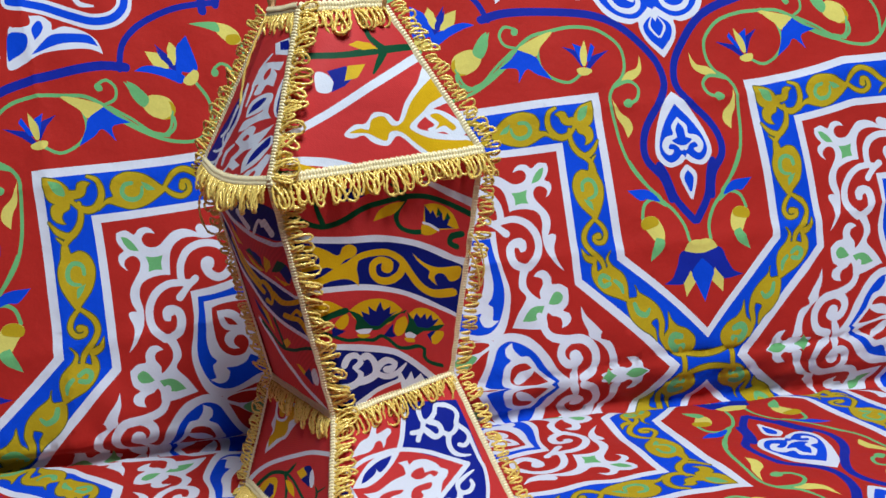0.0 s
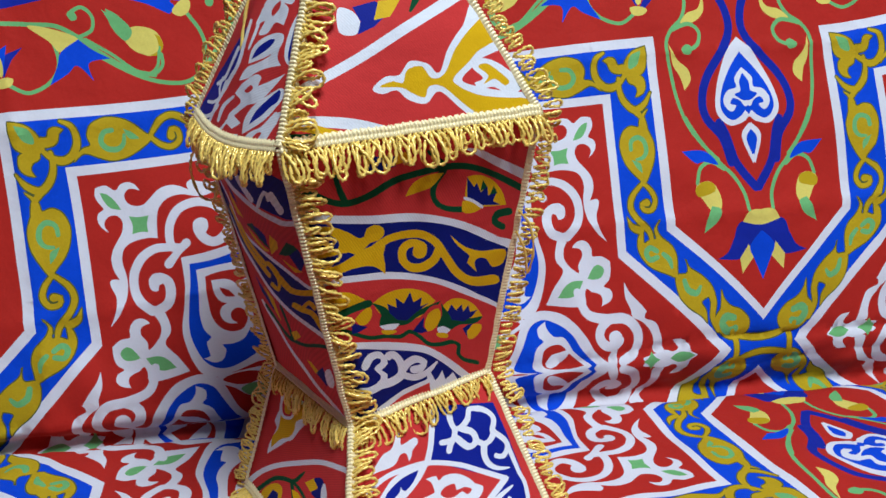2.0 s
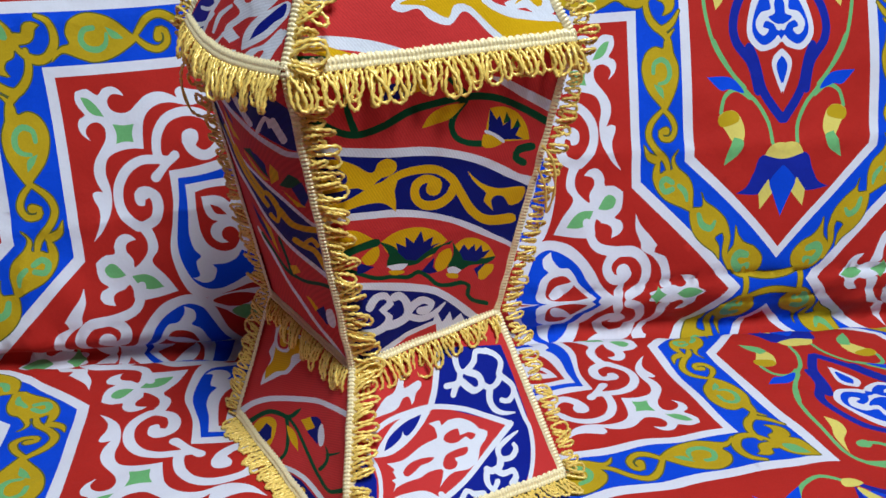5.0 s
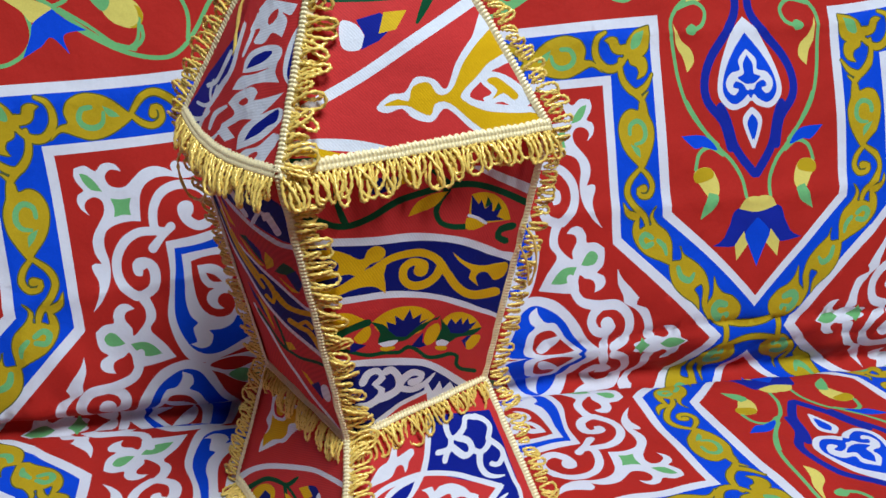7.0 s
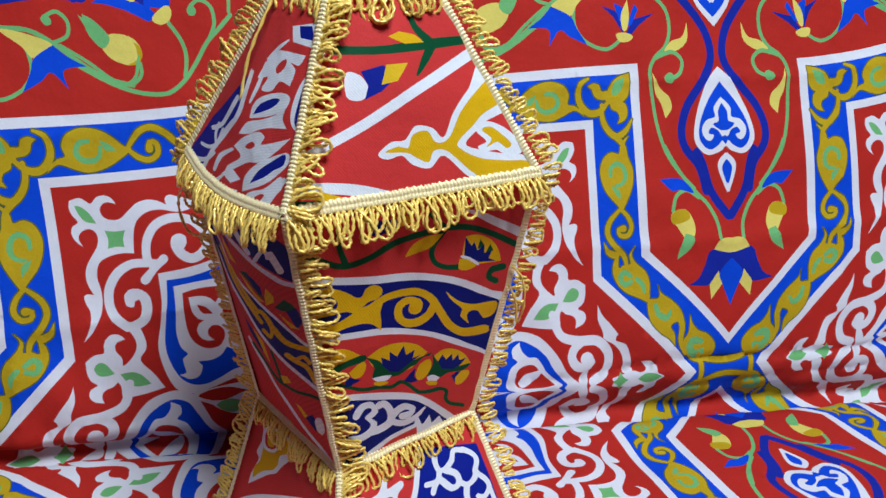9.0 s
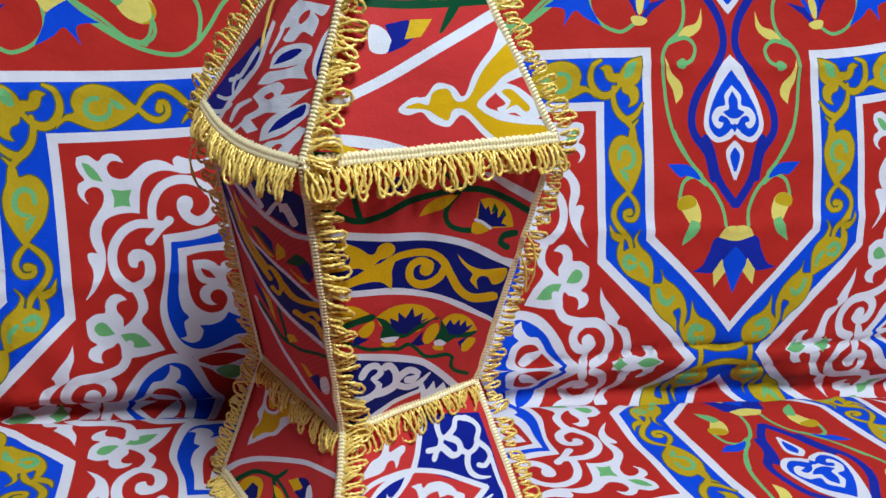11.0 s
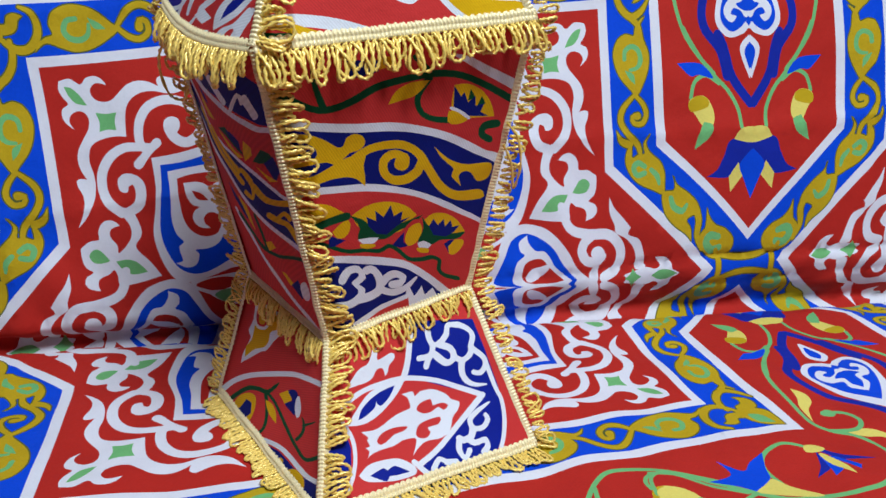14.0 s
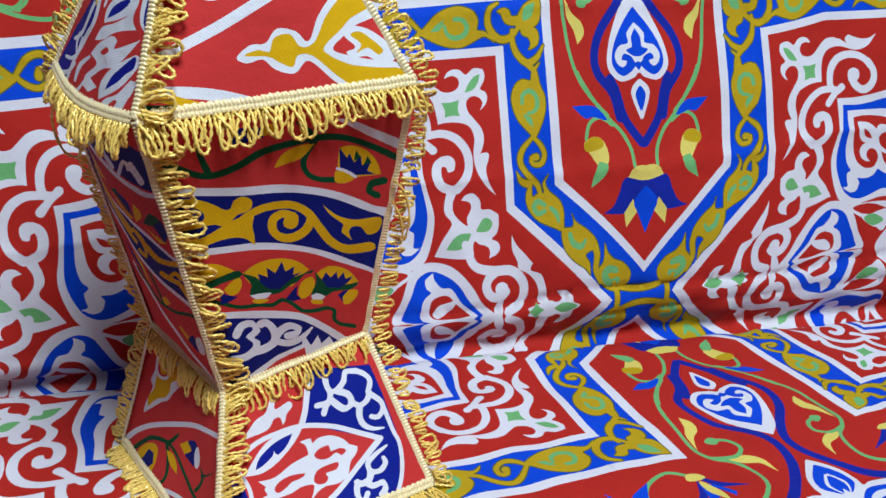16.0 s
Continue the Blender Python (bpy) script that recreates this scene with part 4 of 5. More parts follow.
D.shape("green", (22.8, 44.5, 1), (29.4, 41.7), (33.5, 38.4), (40.3, 36.7), (48.9, 37), (60.1, 37.9, 1), (55.5, 34.7), (47.9, 34.4), (41.6, 32.5), (36.4, 32.8), (26, 34.5), (27.5, 38.5), (25.5, 42))
D.poly("navy", (31.2, 42.4), (35.8, 40), (35.7, 43.8), (39.6, 40.8), (43.2, 44.6), (44.7, 40.3), (49.3, 41.4), (48.4, 38), (53.6, 38.4), (45.9, 36.1), (40.9, 33.9), (35.7, 35.2), (31.9, 38.7))
D.shape("white", (26, 34.8, 1), (32, 34.4), (36.8, 33.5, 1), (34.2, 31.9), (28.7, 32.6))
D.shape("ochre", (27, 32.8), (33.5, 31.7), (34.8, 30.5), (30.5, 30.3), (27.4, 31.5))
D.shape("red", (51.4, 26.7, 1), (49.5, 33), (54.3, 36.6), (59.1, 36), (61.5, 30.6), (58.9, 25.5), (54.1, 24.3))
D.shape("ochre", (50.8, 29.9, 1), (52.9, 34.1), (58.9, 35), (60.5, 30.8), (57.5, 27.4), (52.8, 27))
D.poly("navy", (43.8, 29.2), (46.9, 31.2), (50.6, 33.3), (50.1, 29.5), (52.8, 27), (48.3, 27.2))
D.shape("ochre", (61.2, 35.6, 1), (65.9, 37.3), (72.8, 36.1), (81.2, 31.8), (88.3, 25.4, 1), (78.1, 26.8), (67, 30.1))
D.shape("green", (59.8, 37.4, 1), (64.4, 32.6), (71.2, 29.2), (80.2, 26.6), (88.2, 25.5), (83.5, 23.7), (72.4, 25.5), (66.7, 24.6), (58.6, 26.9), (61.1, 32))
D.poly("navy", (64.4, 32.6), (66.5, 35.1), (69.5, 32.1), (72.8, 33.8), (74.1, 30.6), (77.2, 32.5), (79, 29.3), (83.7, 29.2), (80.5, 27.1), (75.4, 26.3), (67.5, 28.5))
D.shape("white", (58.5, 27, 1), (62, 27.2), (67, 24.7, 1), (64.9, 23.6), (59.7, 24.8))
D.shape("ochre", (58.2, 25.1), (64.9, 23.6), (65.5, 21.7), (60.1, 22.9))
D.shape("ochre", (77.7, 21.4, 1), (81.5, 23.6), (88.1, 22.1), (88, 19.3), (83.3, 17.2), (79.2, 18.5))
D.poly("navy", (74.8, 23.4), (78.2, 24.3), (81.8, 23.8), (78, 21.6), (79.1, 18.8))
D.shape("white", (-0.4, 32.6), (12.9, 30.9), (28.8, 27.8), (47.5, 22.8), (58.4, 17.7), (71.6, 9.7), (91.5, -3.2), (101.8, -12), (29.6, -5.6), (-9.8, 7.5))
D.shape("navy", (-0.9, 30), (14.3, 28), (28.8, 24.6), (48, 19.5), (59.5, 13.7), (73.5, 4.6), (81, -2.3), (52.9, -5.7), (29.6, -5.6), (-9.8, 7.5))
D.shape("white", (16.3, 19.3), (20.2, 22.4), (23.6, 22.3), (24.4, 20.8), (19.9, 18.8), (23.2, 15.4), (21.4, 13.2), (15.8, 12.2), (9.7, 13), (8.2, 11.7), (9.9, 10), (17.1, 9), (24.4, 10.4), (27.3, 14.9), (23.9, 17.4), (28.3, 19.1), (25.1, 24.6), (18.1, 25.2), (13.4, 21.6), (13.8, 19.7))
D.shape("white", (22.3, 9.8), (31.2, 9.4), (38.3, 11.6), (38, 17.8), (33.1, 23), (28, 23.6), (26.8, 22), (29.1, 20.2), (31.3, 20.5), (33.6, 17.9), (33.8, 14.2), (29.1, 13), (21.1, 13.3), (19.9, 11.6))
D.shape("white", (37.6, 12.9), (42, 15.2), (45.7, 15.6), (48.4, 14.4), (46.8, 14.3), (42.3, 14.7), (41.3, 13.1), (43.8, 11.3), (49.7, 10.9), (52.7, 14.5), (45.2, 18.8), (39.2, 18.3), (34.3, 15.8), (34.7, 13.8))
D.shape("white", (36.9, 10.8), (45.1, 7.9), (53.6, 8.5), (59.7, 12.2), (59.5, 12.8), (58.6, 13.1), (51.2, 11), (44.1, 11), (37.3, 13.5), (35.5, 12.7))
D.poly("white", (16.8, 2), (35.6, 5.9), (52.6, 6.7), (53.1, 12), (58.4, 4.7), (60.4, 5.7), (63.2, 8.2), (66, 3.4), (71.3, 5.4), (76.3, 0.3), (52.1, -1.1), (29.5, -2.7))
D.poly("red", (21.3, 0.1), (35.8, 3.6), (54.4, 4.8), (55.5, 0.2), (36.3, -3))

body_narrow = Print(1.8)
D = body_narrow
D.poly("navy", (40.3, 82), (53.4, 81.1), (66.2, 79.2), (80.3, 77.7), (89.8, 76.7), (97.5, 77), (98.3, 88.9), (86.1, 91.7), (55, 93.6), (23.4, 87.1))
D.shape("white", (24, 82.8), (36.1, 80.3), (48, 78.6), (61.3, 76.6), (75.9, 75.1), (85.9, 74.1), (97.1, 75.1), (99.3, 76.1), (99.1, 76.9), (88.6, 76), (79.2, 77), (65.1, 78.5), (52.3, 80.5), (40.9, 82.2), (29.3, 84.8), (25.6, 84.1))
D.shape("white", (48.7, 85.9), (54.1, 82.4), (60, 79.3), (63.5, 79.9), (65.3, 81.4), (59.6, 84.5), (54.4, 87.9), (50.9, 87.3))
D.shape("white", (69.4, 78.8), (78.1, 83.9), (78.5, 81.7), (81.3, 82.2), (82.9, 83.5), (78.2, 85.4), (66.2, 79), (66.3, 78.1))
D.shape("white", (80, 83.4), (83.2, 80.2), (85.6, 77.9), (88.7, 78.4), (90.7, 79.9), (88.3, 82.2), (85.3, 85.4), (82.1, 84.9))
D.poly("navy", (8.8, 76), (16.6, 70.2), (25.6, 66), (40, 61.9), (56.8, 60), (71.5, 57.2), (85.1, 54.3), (96.3, 52.6), (111, 54.4), (104.2, 34.2), (98.2, 35.3), (80.4, 38.2), (61.3, 41.5), (43.6, 46.3), (30, 51.5), (12.2, 57.1), (-0.9, 72.2))
D.shape("white", (2.3, 77.6), (19.1, 71.5), (24, 65.9), (38.5, 61.7), (55.7, 60.1), (70.6, 57.3), (84.2, 54.4), (95.6, 52.6), (110.4, 54.2), (112, 55), (112, 55.6), (97.5, 54), (86.5, 55.8), (73.2, 58.7), (58.6, 61.5), (42, 63.2), (28.2, 67.4), (23.4, 73), (6.9, 79.1), (4, 78.6))
D.shape("white", (-4.3, 66.9), (9.3, 56.1), (26.6, 49.5), (40.6, 44.3), (58.8, 39.3), (78.4, 36.1), (98.5, 33.1), (100.6, 33.9), (101.2, 35), (81.4, 38), (62.5, 41.3), (45.1, 46.3), (31.8, 51.5), (15.1, 58.1), (1.1, 68.6), (-2, 68.1))
D.shape("ochre", (11.9, 67.9), (17.4, 64.9), (21.2, 59.8), (30, 55), (42.4, 52.1), (51.6, 49.8), (55.4, 50.8), (57.1, 52.4), (48.4, 54.8), (36.8, 57.7), (28.7, 62.4), (24.9, 67.4), (19.5, 70.4), (15, 69.6))
D.shape("ochre", (27, 65.2), (33.6, 60), (42.6, 56.5), (50, 54.7), (53.5, 55.6), (55, 57), (48, 58.7), (39.6, 62.2), (33.3, 67.3), (29.7, 66.7))
D.shape("ochre", (49.1, 52), (56.2, 55.4), (60.1, 54.3), (63.2, 51.3), (60.7, 47.9), (56.5, 49.1), (52.5, 47.8), (51.3, 46.3), (61.2, 46.3), (68.7, 53.1), (65.3, 56.6), (58.5, 57.7), (46.8, 52.8), (45.5, 51.4))
D.shape("ochre", (63.8, 51.3), (72.2, 48.1), (83.8, 48.6), (99, 51.2), (102, 52.9), (101.3, 53.8), (86.8, 51.2), (76.9, 50.8), (69.3, 53.9), (65.7, 53))
D.shape("ochre", (71.4, 42), (80.5, 41.5), (88.6, 41.5), (93.8, 36.7), (96.6, 37.3), (98.3, 38.9), (92.8, 43.9), (84.3, 44.1), (75.6, 44.7), (72.2, 43.4))
D.shape("ochre", (82.1, 42.8), (89.3, 46), (92.4, 44.5), (95, 45.3), (96, 46.7), (91.3, 48.1), (81.6, 44.2), (80, 42.8))
D.poly("green", (44.2, 68.9), (54.2, 71.1), (63, 67.6), (67.2, 63.2), (61.4, 64.4), (53.4, 67.3))
D.poly("ochre", (43.3, 68.2), (49.9, 66.4), (58.7, 63.7), (65.5, 62.5), (60, 61.5), (49.8, 63.9))
D.poly("navy", (52.5, 70.2), (60, 70), (65.9, 68.1), (65.1, 64.4), (57.5, 66.9))
D.poly("ochre", (70.8, 69.1), (76.5, 67.6), (75.3, 64.8), (66.3, 61.4), (67.2, 65.1))
D.poly("ochre", (29.8, 78.1), (36.7, 74), (42.8, 71), (34.6, 70.7), (28.8, 74.7))
D.poly("navy", (30, 80.6), (36.1, 79.5), (40.4, 75.7), (34.4, 76.7))
D.poly("green", (73.9, 62.5), (85.6, 68.4), (91.9, 67.9), (96.1, 65.5), (80.4, 62.9))
D.poly("navy", (84.7, 63.6), (94.3, 67.2), (97, 62.7), (91, 58.2))
D.poly("ochre", (75.5, 61.3), (83.1, 59.7), (93.1, 58.8), (85.3, 57.4))
D.shape("white", (14.7, 30.8), (27.8, 24.9), (36.9, 18.8), (51.9, 11.5), (67.1, 5.3), (92.4, -1.3), (95, -0.3), (96.1, 1), (71.5, 7.7), (56.7, 13.8), (42.1, 21.1), (33.4, 27.2), (20.7, 33.1), (17.1, 32.2))
D.shape("green", (21.4, 30.7), (36.6, 26.3), (48.9, 23.2), (66, 24.7), (86.7, 28.7), (102.2, 30.6), (104.4, 31.7), (104.4, 32.5), (88.7, 30.6), (68.7, 26.8), (53.1, 25.6), (41.6, 28.6), (27, 33.1), (23.4, 32.1))
D.shape("green", (52.4, 38.2), (53.1, 30.9), (52.8, 24.5), (54.8, 24.9), (56.9, 26.1), (57.1, 32.4), (56.3, 39.7), (54.3, 39.4))
D.poly("ochre", (55.6, 28.2), (65.4, 31.1), (68.8, 29.3), (56.7, 24.8))
D.poly("ochre", (65.4, 18.6), (71.4, 19.4), (78.9, 16.1), (72.5, 14.6))
D.poly("navy", (73.6, 15.2), (84.1, 20.1), (86.3, 14.5), (82, 11.3))
D.shape("white", (85.1, 18.3), (91.9, 20.9), (93.2, 16.2), (88.4, 12.3), (83.6, 12.7))
D.poly("green", (94.7, 19.6), (102, 21.5), (99.4, 17.1))
D.poly("navy", (24.3, 44.1), (33.7, 40.3), (45.2, 36.2), (37.9, 33.1), (25.9, 38.1))
D.poly("ochre", (35.4, 42.6), (46.5, 40.3), (46.2, 30.4), (41.6, 33.1))

roof_wide = Print(1.6)
D = roof_wide
D.stroke("green", [4, 4, 5, 4], (10, 71), (40, 69), (71, 70), (102, 71))
D.stroke("green", [3, 5, 5], (66, 92), (66, 79), (75, 70))
D.stroke("green", [5, 4, 1.5], (74, 70), (66, 63), (59, 56))
D.poly("ochre", (46, 75), (54, 77), (64, 75), (69, 71), (56, 71))
D.blob("white", (19, 60), (27, 58), (31, 52), (28, 47), (20, 49))
D.poly("blue", (27, 60), (40, 62), (48, 57), (38, 50), (29, 47), (31, 53))
D.poly("lemon", (42, 62), (55, 62), (47, 54), (38, 53))
D.stroke("white", 5, (6, 25), (14, 29), (27, 35), (54, 48), (85, 60), (104, 66))
D.stroke("white", 5, (4, 10), (14, 9), (28, 5), (46, -4))
D.poly("green", (-2, 6), (12, 4), (26, -2), (-2, -2))
D.poly("ochre", (2, 8), (12, 8), (22, 3), (14, 3))
D.blob("white", (34, 21), (40, 26), (46, 26), (52, 32), (60, 30), (64, 25), (72, 36), (84, 46), (102, 56), (102, -3), (78, -3), (70, 4), (62, 16), (55, 11), (48, 14), (44, 19), (38, 18))
D.blob("ochre", (37, 21.5), (43, 23.5), (47, 22), (50, 28), (57, 29), (60, 23), (66, 24), (76, 36), (90, 46), (102, 50), (102, 34), (90, 33), (82, 28), (70, 20), (76, 13), (84, 10), (94, 8), (102, 8), (102, -3), (80, -2), (72, 6), (64, 18), (58, 19), (55, 14), (50, 17), (46, 20))
D.blob("white", (69, 20), (80, 29), (90, 35), (104, 36), (104, 8), (92, 9), (80, 13))
D.blob("red", (73, 20), (82, 27), (90, 31), (104, 32), (104, 11), (92, 12), (82, 15))
D.blob("white", (80, 26), (85, 30), (92, 28), (97, 22), (99, 15), (95, 11), (89, 12), (86, 15), (80, 15), (78, 18), (83, 20))
D.blob("ochre", (83, 26), (88, 27), (92, 22), (94, 17), (91, 15), (88, 19), (82, 17), (86, 21))

roof_narrow = Print(1.4)
D = roof_narrow
D.poly("blue", (1.9, -2), (4.3, 5.2), (10.6, 25.7), (26.2, 44), (34.7, 52.7), (44.6, 37.8), (42.5, 31.8), (31.1, 22.5), (26.2, 12.1), (24.2, -0.2))
D.shape("white", (19, 20.4), (29.5, 25.4), (32.9, 30.7), (37, 41.7), (34.4, 42.6), (31.2, 42.1), (27.6, 31.1), (24.6, 26.1), (14.4, 21.3), (15.6, 20.3))
D.shape("white", (13.8, 9.5), (26, 12.6), (33.7, 17.5), (34.5, 25), (32.4, 25.6), (30.2, 25), (29.8, 17.8), (23.1, 13.6), (11.4, 10.7), (11.3, 9.7))
D.shape("white", (17.9, 2.2), (28.2, 6.7), (34.3, 12.6), (33, 13.5), (30.3, 13.1), (24.5, 7.5), (14.7, 3.3), (15.2, 2.2))
D.shape("white", (37.2, 24.8), (42.8, 31.5), (41.3, 32.2), (38.8, 31.9), (33.2, 25.2), (34.8, 24.5))
D.shape("white", (21.1, 25.5), (22.6, 20.4), (30.4, 16.1), (32.9, 16), (33.8, 16.8), (26.7, 20.8), (25.8, 25.5), (23.3, 26))
D.shape("white", (34.8, 55.3), (40.7, 37.8), (35, 25.6), (27.6, 13.9), (23.9, 0.5), (25.7, -0.2), (27.8, 0.4), (32.1, 13.7), (39.7, 25.3), (45.7, 37.6), (41.1, 55), (37.7, 55.8))
D.poly("white", (66.7, 80), (99.5, 83.7), (109.1, 74.1), (102.6, 72.1), (74.5, 73.3))
D.poly("blue", (75.5, 80.6), (91.6, 81.6), (97.9, 75.4), (81.6, 75.7))
D.shape("white", (112, 70.4, 1), (96.2, 59.9), (90.9, 48.9), (92.1, 39.5), (98.9, 35.5), (104, 37.4))
D.shape("blue", (107, 66.4, 1), (97.2, 57.9), (95, 48.2), (94.9, 39.7), (99.5, 37.9), (102.8, 46.6), (106.3, 59.3))
D.shape("white", (49.2, 54.3), (53.9, 65.4), (63.7, 68.5), (92.3, 68.6, 1), (88.5, 63.9), (79.2, 64.3), (85.8, 61.5), (84.4, 54.3, 1), (74, 55.4), (68.5, 50.4), (58.1, 49.9), (60.2, 55.9))
D.shape("red", (69, 58.3), (74.7, 61.9), (73.8, 65.4), (68.5, 63.6), (65.7, 60.6))
D.shape("white", (52.7, 63.2), (62.8, 69.2), (69.4, 73.4), (68.8, 73.8), (67.3, 73.8), (58.5, 70), (50.4, 63.6), (51.3, 63.2))
D.shape("white", (52.7, 42.8), (55.3, 51.5), (53.3, 61.3), (51.6, 61.7), (50.1, 61.4), (50.9, 51.7), (50, 42.9), (51.3, 42.5))
D.shape("white", (56.1, 36.1, 1), (55.5, 42), (61.3, 46.9), (76.6, 50.6), (87.1, 49.7), (85.6, 44), (74.5, 40), (62, 37.2))
D.shape("blue", (58.4, 38.1, 1), (62.2, 43.5), (72.8, 47.6), (79, 47.5), (72.8, 43))
D.shape("white", (50.7, 27.6, 1), (55.1, 34), (67.8, 37.3), (77.1, 40.3), (85.9, 44.5, 1), (85.5, 39.9), (90.2, 36.1, 1), (77.8, 34.9), (67.8, 32.6), (60.9, 29.7))
D.shape("white", (50.5, 21.5, 1), (56.5, 27.3), (68.2, 31.8), (74.9, 30.2), (73.5, 26.8), (86.9, 30.2), (94.7, 32.6, 1), (86.8, 26), (76.9, 19.4), (65.2, 16.8), (49.8, 7.9, 1), (49.7, 11.6), (58.8, 18.4))
D.shape("white", (40.4, 6.2), (42.9, 13.7), (50.9, 19.6), (50.3, 20.3), (48.4, 20.2), (38.3, 14.1), (37.5, 6.2), (38.9, 5.8))
D.shape("white", (27.8, -0.1), (43, 1.5), (49.5, 6.8), (49, 7.3), (47.6, 7.2), (41.1, 2.8), (27.2, 1.6), (25.9, 0.6))
D.shape("red", (60.1, 23.7), (65.4, 26.8), (68.9, 25.4), (64.7, 23.1))
D.shape("white", (67.9, 4.3, 1), (67.6, 11.8), (76.9, 19.6), (93.8, 26.2), (96.7, 22.2), (92.2, 17.2), (83.1, 10.6))
D.shape("blue", (72.5, 9, 1), (76.4, 15), (83.8, 20.5), (93, 25.4), (93.4, 20.7), (87.4, 17.6), (81.9, 13.6))
D.poly("white", (47.1, 7.5), (53.6, 12.3), (64.6, 9.1), (57.2, 5.5))
D.shape("white", (26.9, -0.4), (40.9, -2.8), (63, 2.3), (63.8, 3.3), (61.9, 3.7), (40.4, -1.2), (28.7, 1.2), (26.3, 0.7))
D.poly("blue", (46.3, -3.1), (60.9, 1.8), (61.6, -3.8))
D.shape("white", (64.4, -3.8, 1), (73.2, 5), (83.8, 8.8), (93.2, 15.7), (95.6, 10.7), (86.3, 2.7), (76.9, -3.1))
D.shape("red", (74.9, 0.9), (81.4, 5.8), (85, 5.9), (80.8, 1.4))
D.shape("white", (87.4, -2.5), (91.5, 5.3), (97.6, 14.5), (96.3, 15.3), (94.3, 14.8), (88.2, 5.5), (83.9, -2.4), (85.3, -3.1))

base_wide = Print(1.6)
D = base_wide
D.poly("blue", (54.7, 87.3), (55.5, 91.7), (93.6, 80.7), (94.1, 60.8), (93.4, 38.1), (90.3, 22.9), (85.5, 8.6), (79.7, 1.3), (47.6, -0.5), (45.6, 7.9), (83.9, 35.9), (47.4, 61.1))
D.shape("white", (90.8, 55), (90.7, 37.8), (91.3, 30.3), (89.3, 19.9), (85.8, 10.3), (80.5, 1.4), (76.2, -2.9), (76.3, -4.4), (77.5, -4.8), (82.1, -0.1), (87.6, 9.2), (91.4, 19.3), (93.4, 30.2), (92.9, 37.9), (93.1, 55.1), (91.9, 56))
D.shape("white", (53.4, 92.5), (52, 86.7), (47.7, 71), (43.5, 61.3), (44.5, 59.2), (46.5, 59.5), (50.9, 69.4), (55.5, 85.3), (57, 91.1), (55.5, 93.1))
D.shape("white", (10.8, 55.1), (20.9, 59.6), (31.1, 60.3), (45, 59.2), (60.6, 52.6), (71.6, 44.5), (83.2, 35), (84.9, 35.5), (84.8, 37.5), (73.2, 47), (61.7, 55.3), (45.2, 62.2), (30.5, 63.5), (19.6, 62.6), (9.1, 58.1), (9.1, 56.2))
D.shape("white", (83.2, 37.7), (68.9, 27.5), (54, 16.3), (43.4, 10.8), (43.1, 8.8), (44.6, 7.8), (55.3, 13.4), (70.4, 24.7), (84.7, 34.8), (85, 36.9))
D.shape("white", (41.1, 11.6), (43.4, 7.3), (47, 0.8), (48.5, 0.6), (48.9, 2.3), (45.3, 8.8), (43, 13.1), (41.5, 13.4))
D.shape("white", (11.5, 65.7, 1), (19.4, 74.4), (25.8, 76.7), (30.1, 86.1), (31.8, 80.9), (31.4, 76.4), (40.4, 77.9), (41.9, 74.3), (38, 71), (36.8, 67.5), (35, 65.5, 1), (34, 70.5), (30.4, 71), (27.4, 66.9), (23.5, 65.7), (19, 65.8))
D.shape("white", (12.5, 44.3, 1), (16.9, 51), (24.5, 58.8), (33.7, 60.9), (45.1, 60.7), (42.2, 55.2), (35.2, 48.8), (27.6, 44), (20.5, 42.4))
D.shape("blue", (18.3, 45.7, 1), (20.4, 51.2), (25.7, 55.3), (31.8, 57.7), (39.7, 58.5, 1), (36, 53.1), (30.5, 49.4), (28.4, 52.8, 1), (27.5, 49.8), (22.2, 46.5))
D.shape("white", (8.9, 47.5), (13.6, 36.3), (14.7, 25.2), (13.3, 16), (10.4, 8.1), (10.9, 6.6), (12, 6.6), (15.1, 14.7), (16.6, 24.5), (15.6, 36.3), (10.8, 47.9), (9.4, 48.7))
D.poly("blue", (-0.8, 48.9), (10.9, 42.6), (13.8, 31.5), (13.7, 22.8), (11.8, 13.5), (9.2, 8.2), (0.4, 10))
D.shape("white", (19.2, 38.5, 1), (25.5, 37.2), (29.6, 37.9), (37, 41.2), (44.2, 42.3), (46, 43.1), (45.3, 48.9), (42.6, 51.9, 1), (48.7, 51.5), (49.3, 48.2), (52.8, 50), (59.9, 48.7), (65.9, 43.5), (67.8, 39.6), (71.5, 36.6), (69.5, 32.6), (65.7, 29.3), (62.5, 22.6), (57.2, 20), (50.8, 21), (46.6, 19.6), (42.3, 15.6, 1), (45.1, 21.8), (45.1, 24.9), (38.7, 25.9), (34.6, 24.6), (26.9, 24.7), (22.4, 23.5), (20.9, 20.9, 1), (22.6, 26.1), (20.9, 28.6), (23.1, 28.9), (21.8, 32.7), (22.6, 33.9))
D.shape("red", (48.8, 40.5), (51.5, 43.4), (57.3, 43.6), (57.5, 39.6), (62.1, 39.7), (65.4, 37), (62.3, 35), (60.2, 37.8), (55.6, 36.3), (51.6, 37.1))
D.shape("red", (46, 26.4), (48.3, 31.3), (53.4, 32.5), (59.7, 31.9), (58.1, 28.3), (52.4, 28.2), (53.2, 25.5), (51.3, 23), (48.1, 23.4))
D.shape("red", (26.6, 30.5), (29.9, 34), (36, 34.6), (42.7, 32.6), (39.7, 30.9), (35.5, 30.9), (32.6, 29), (28.5, 27.5))
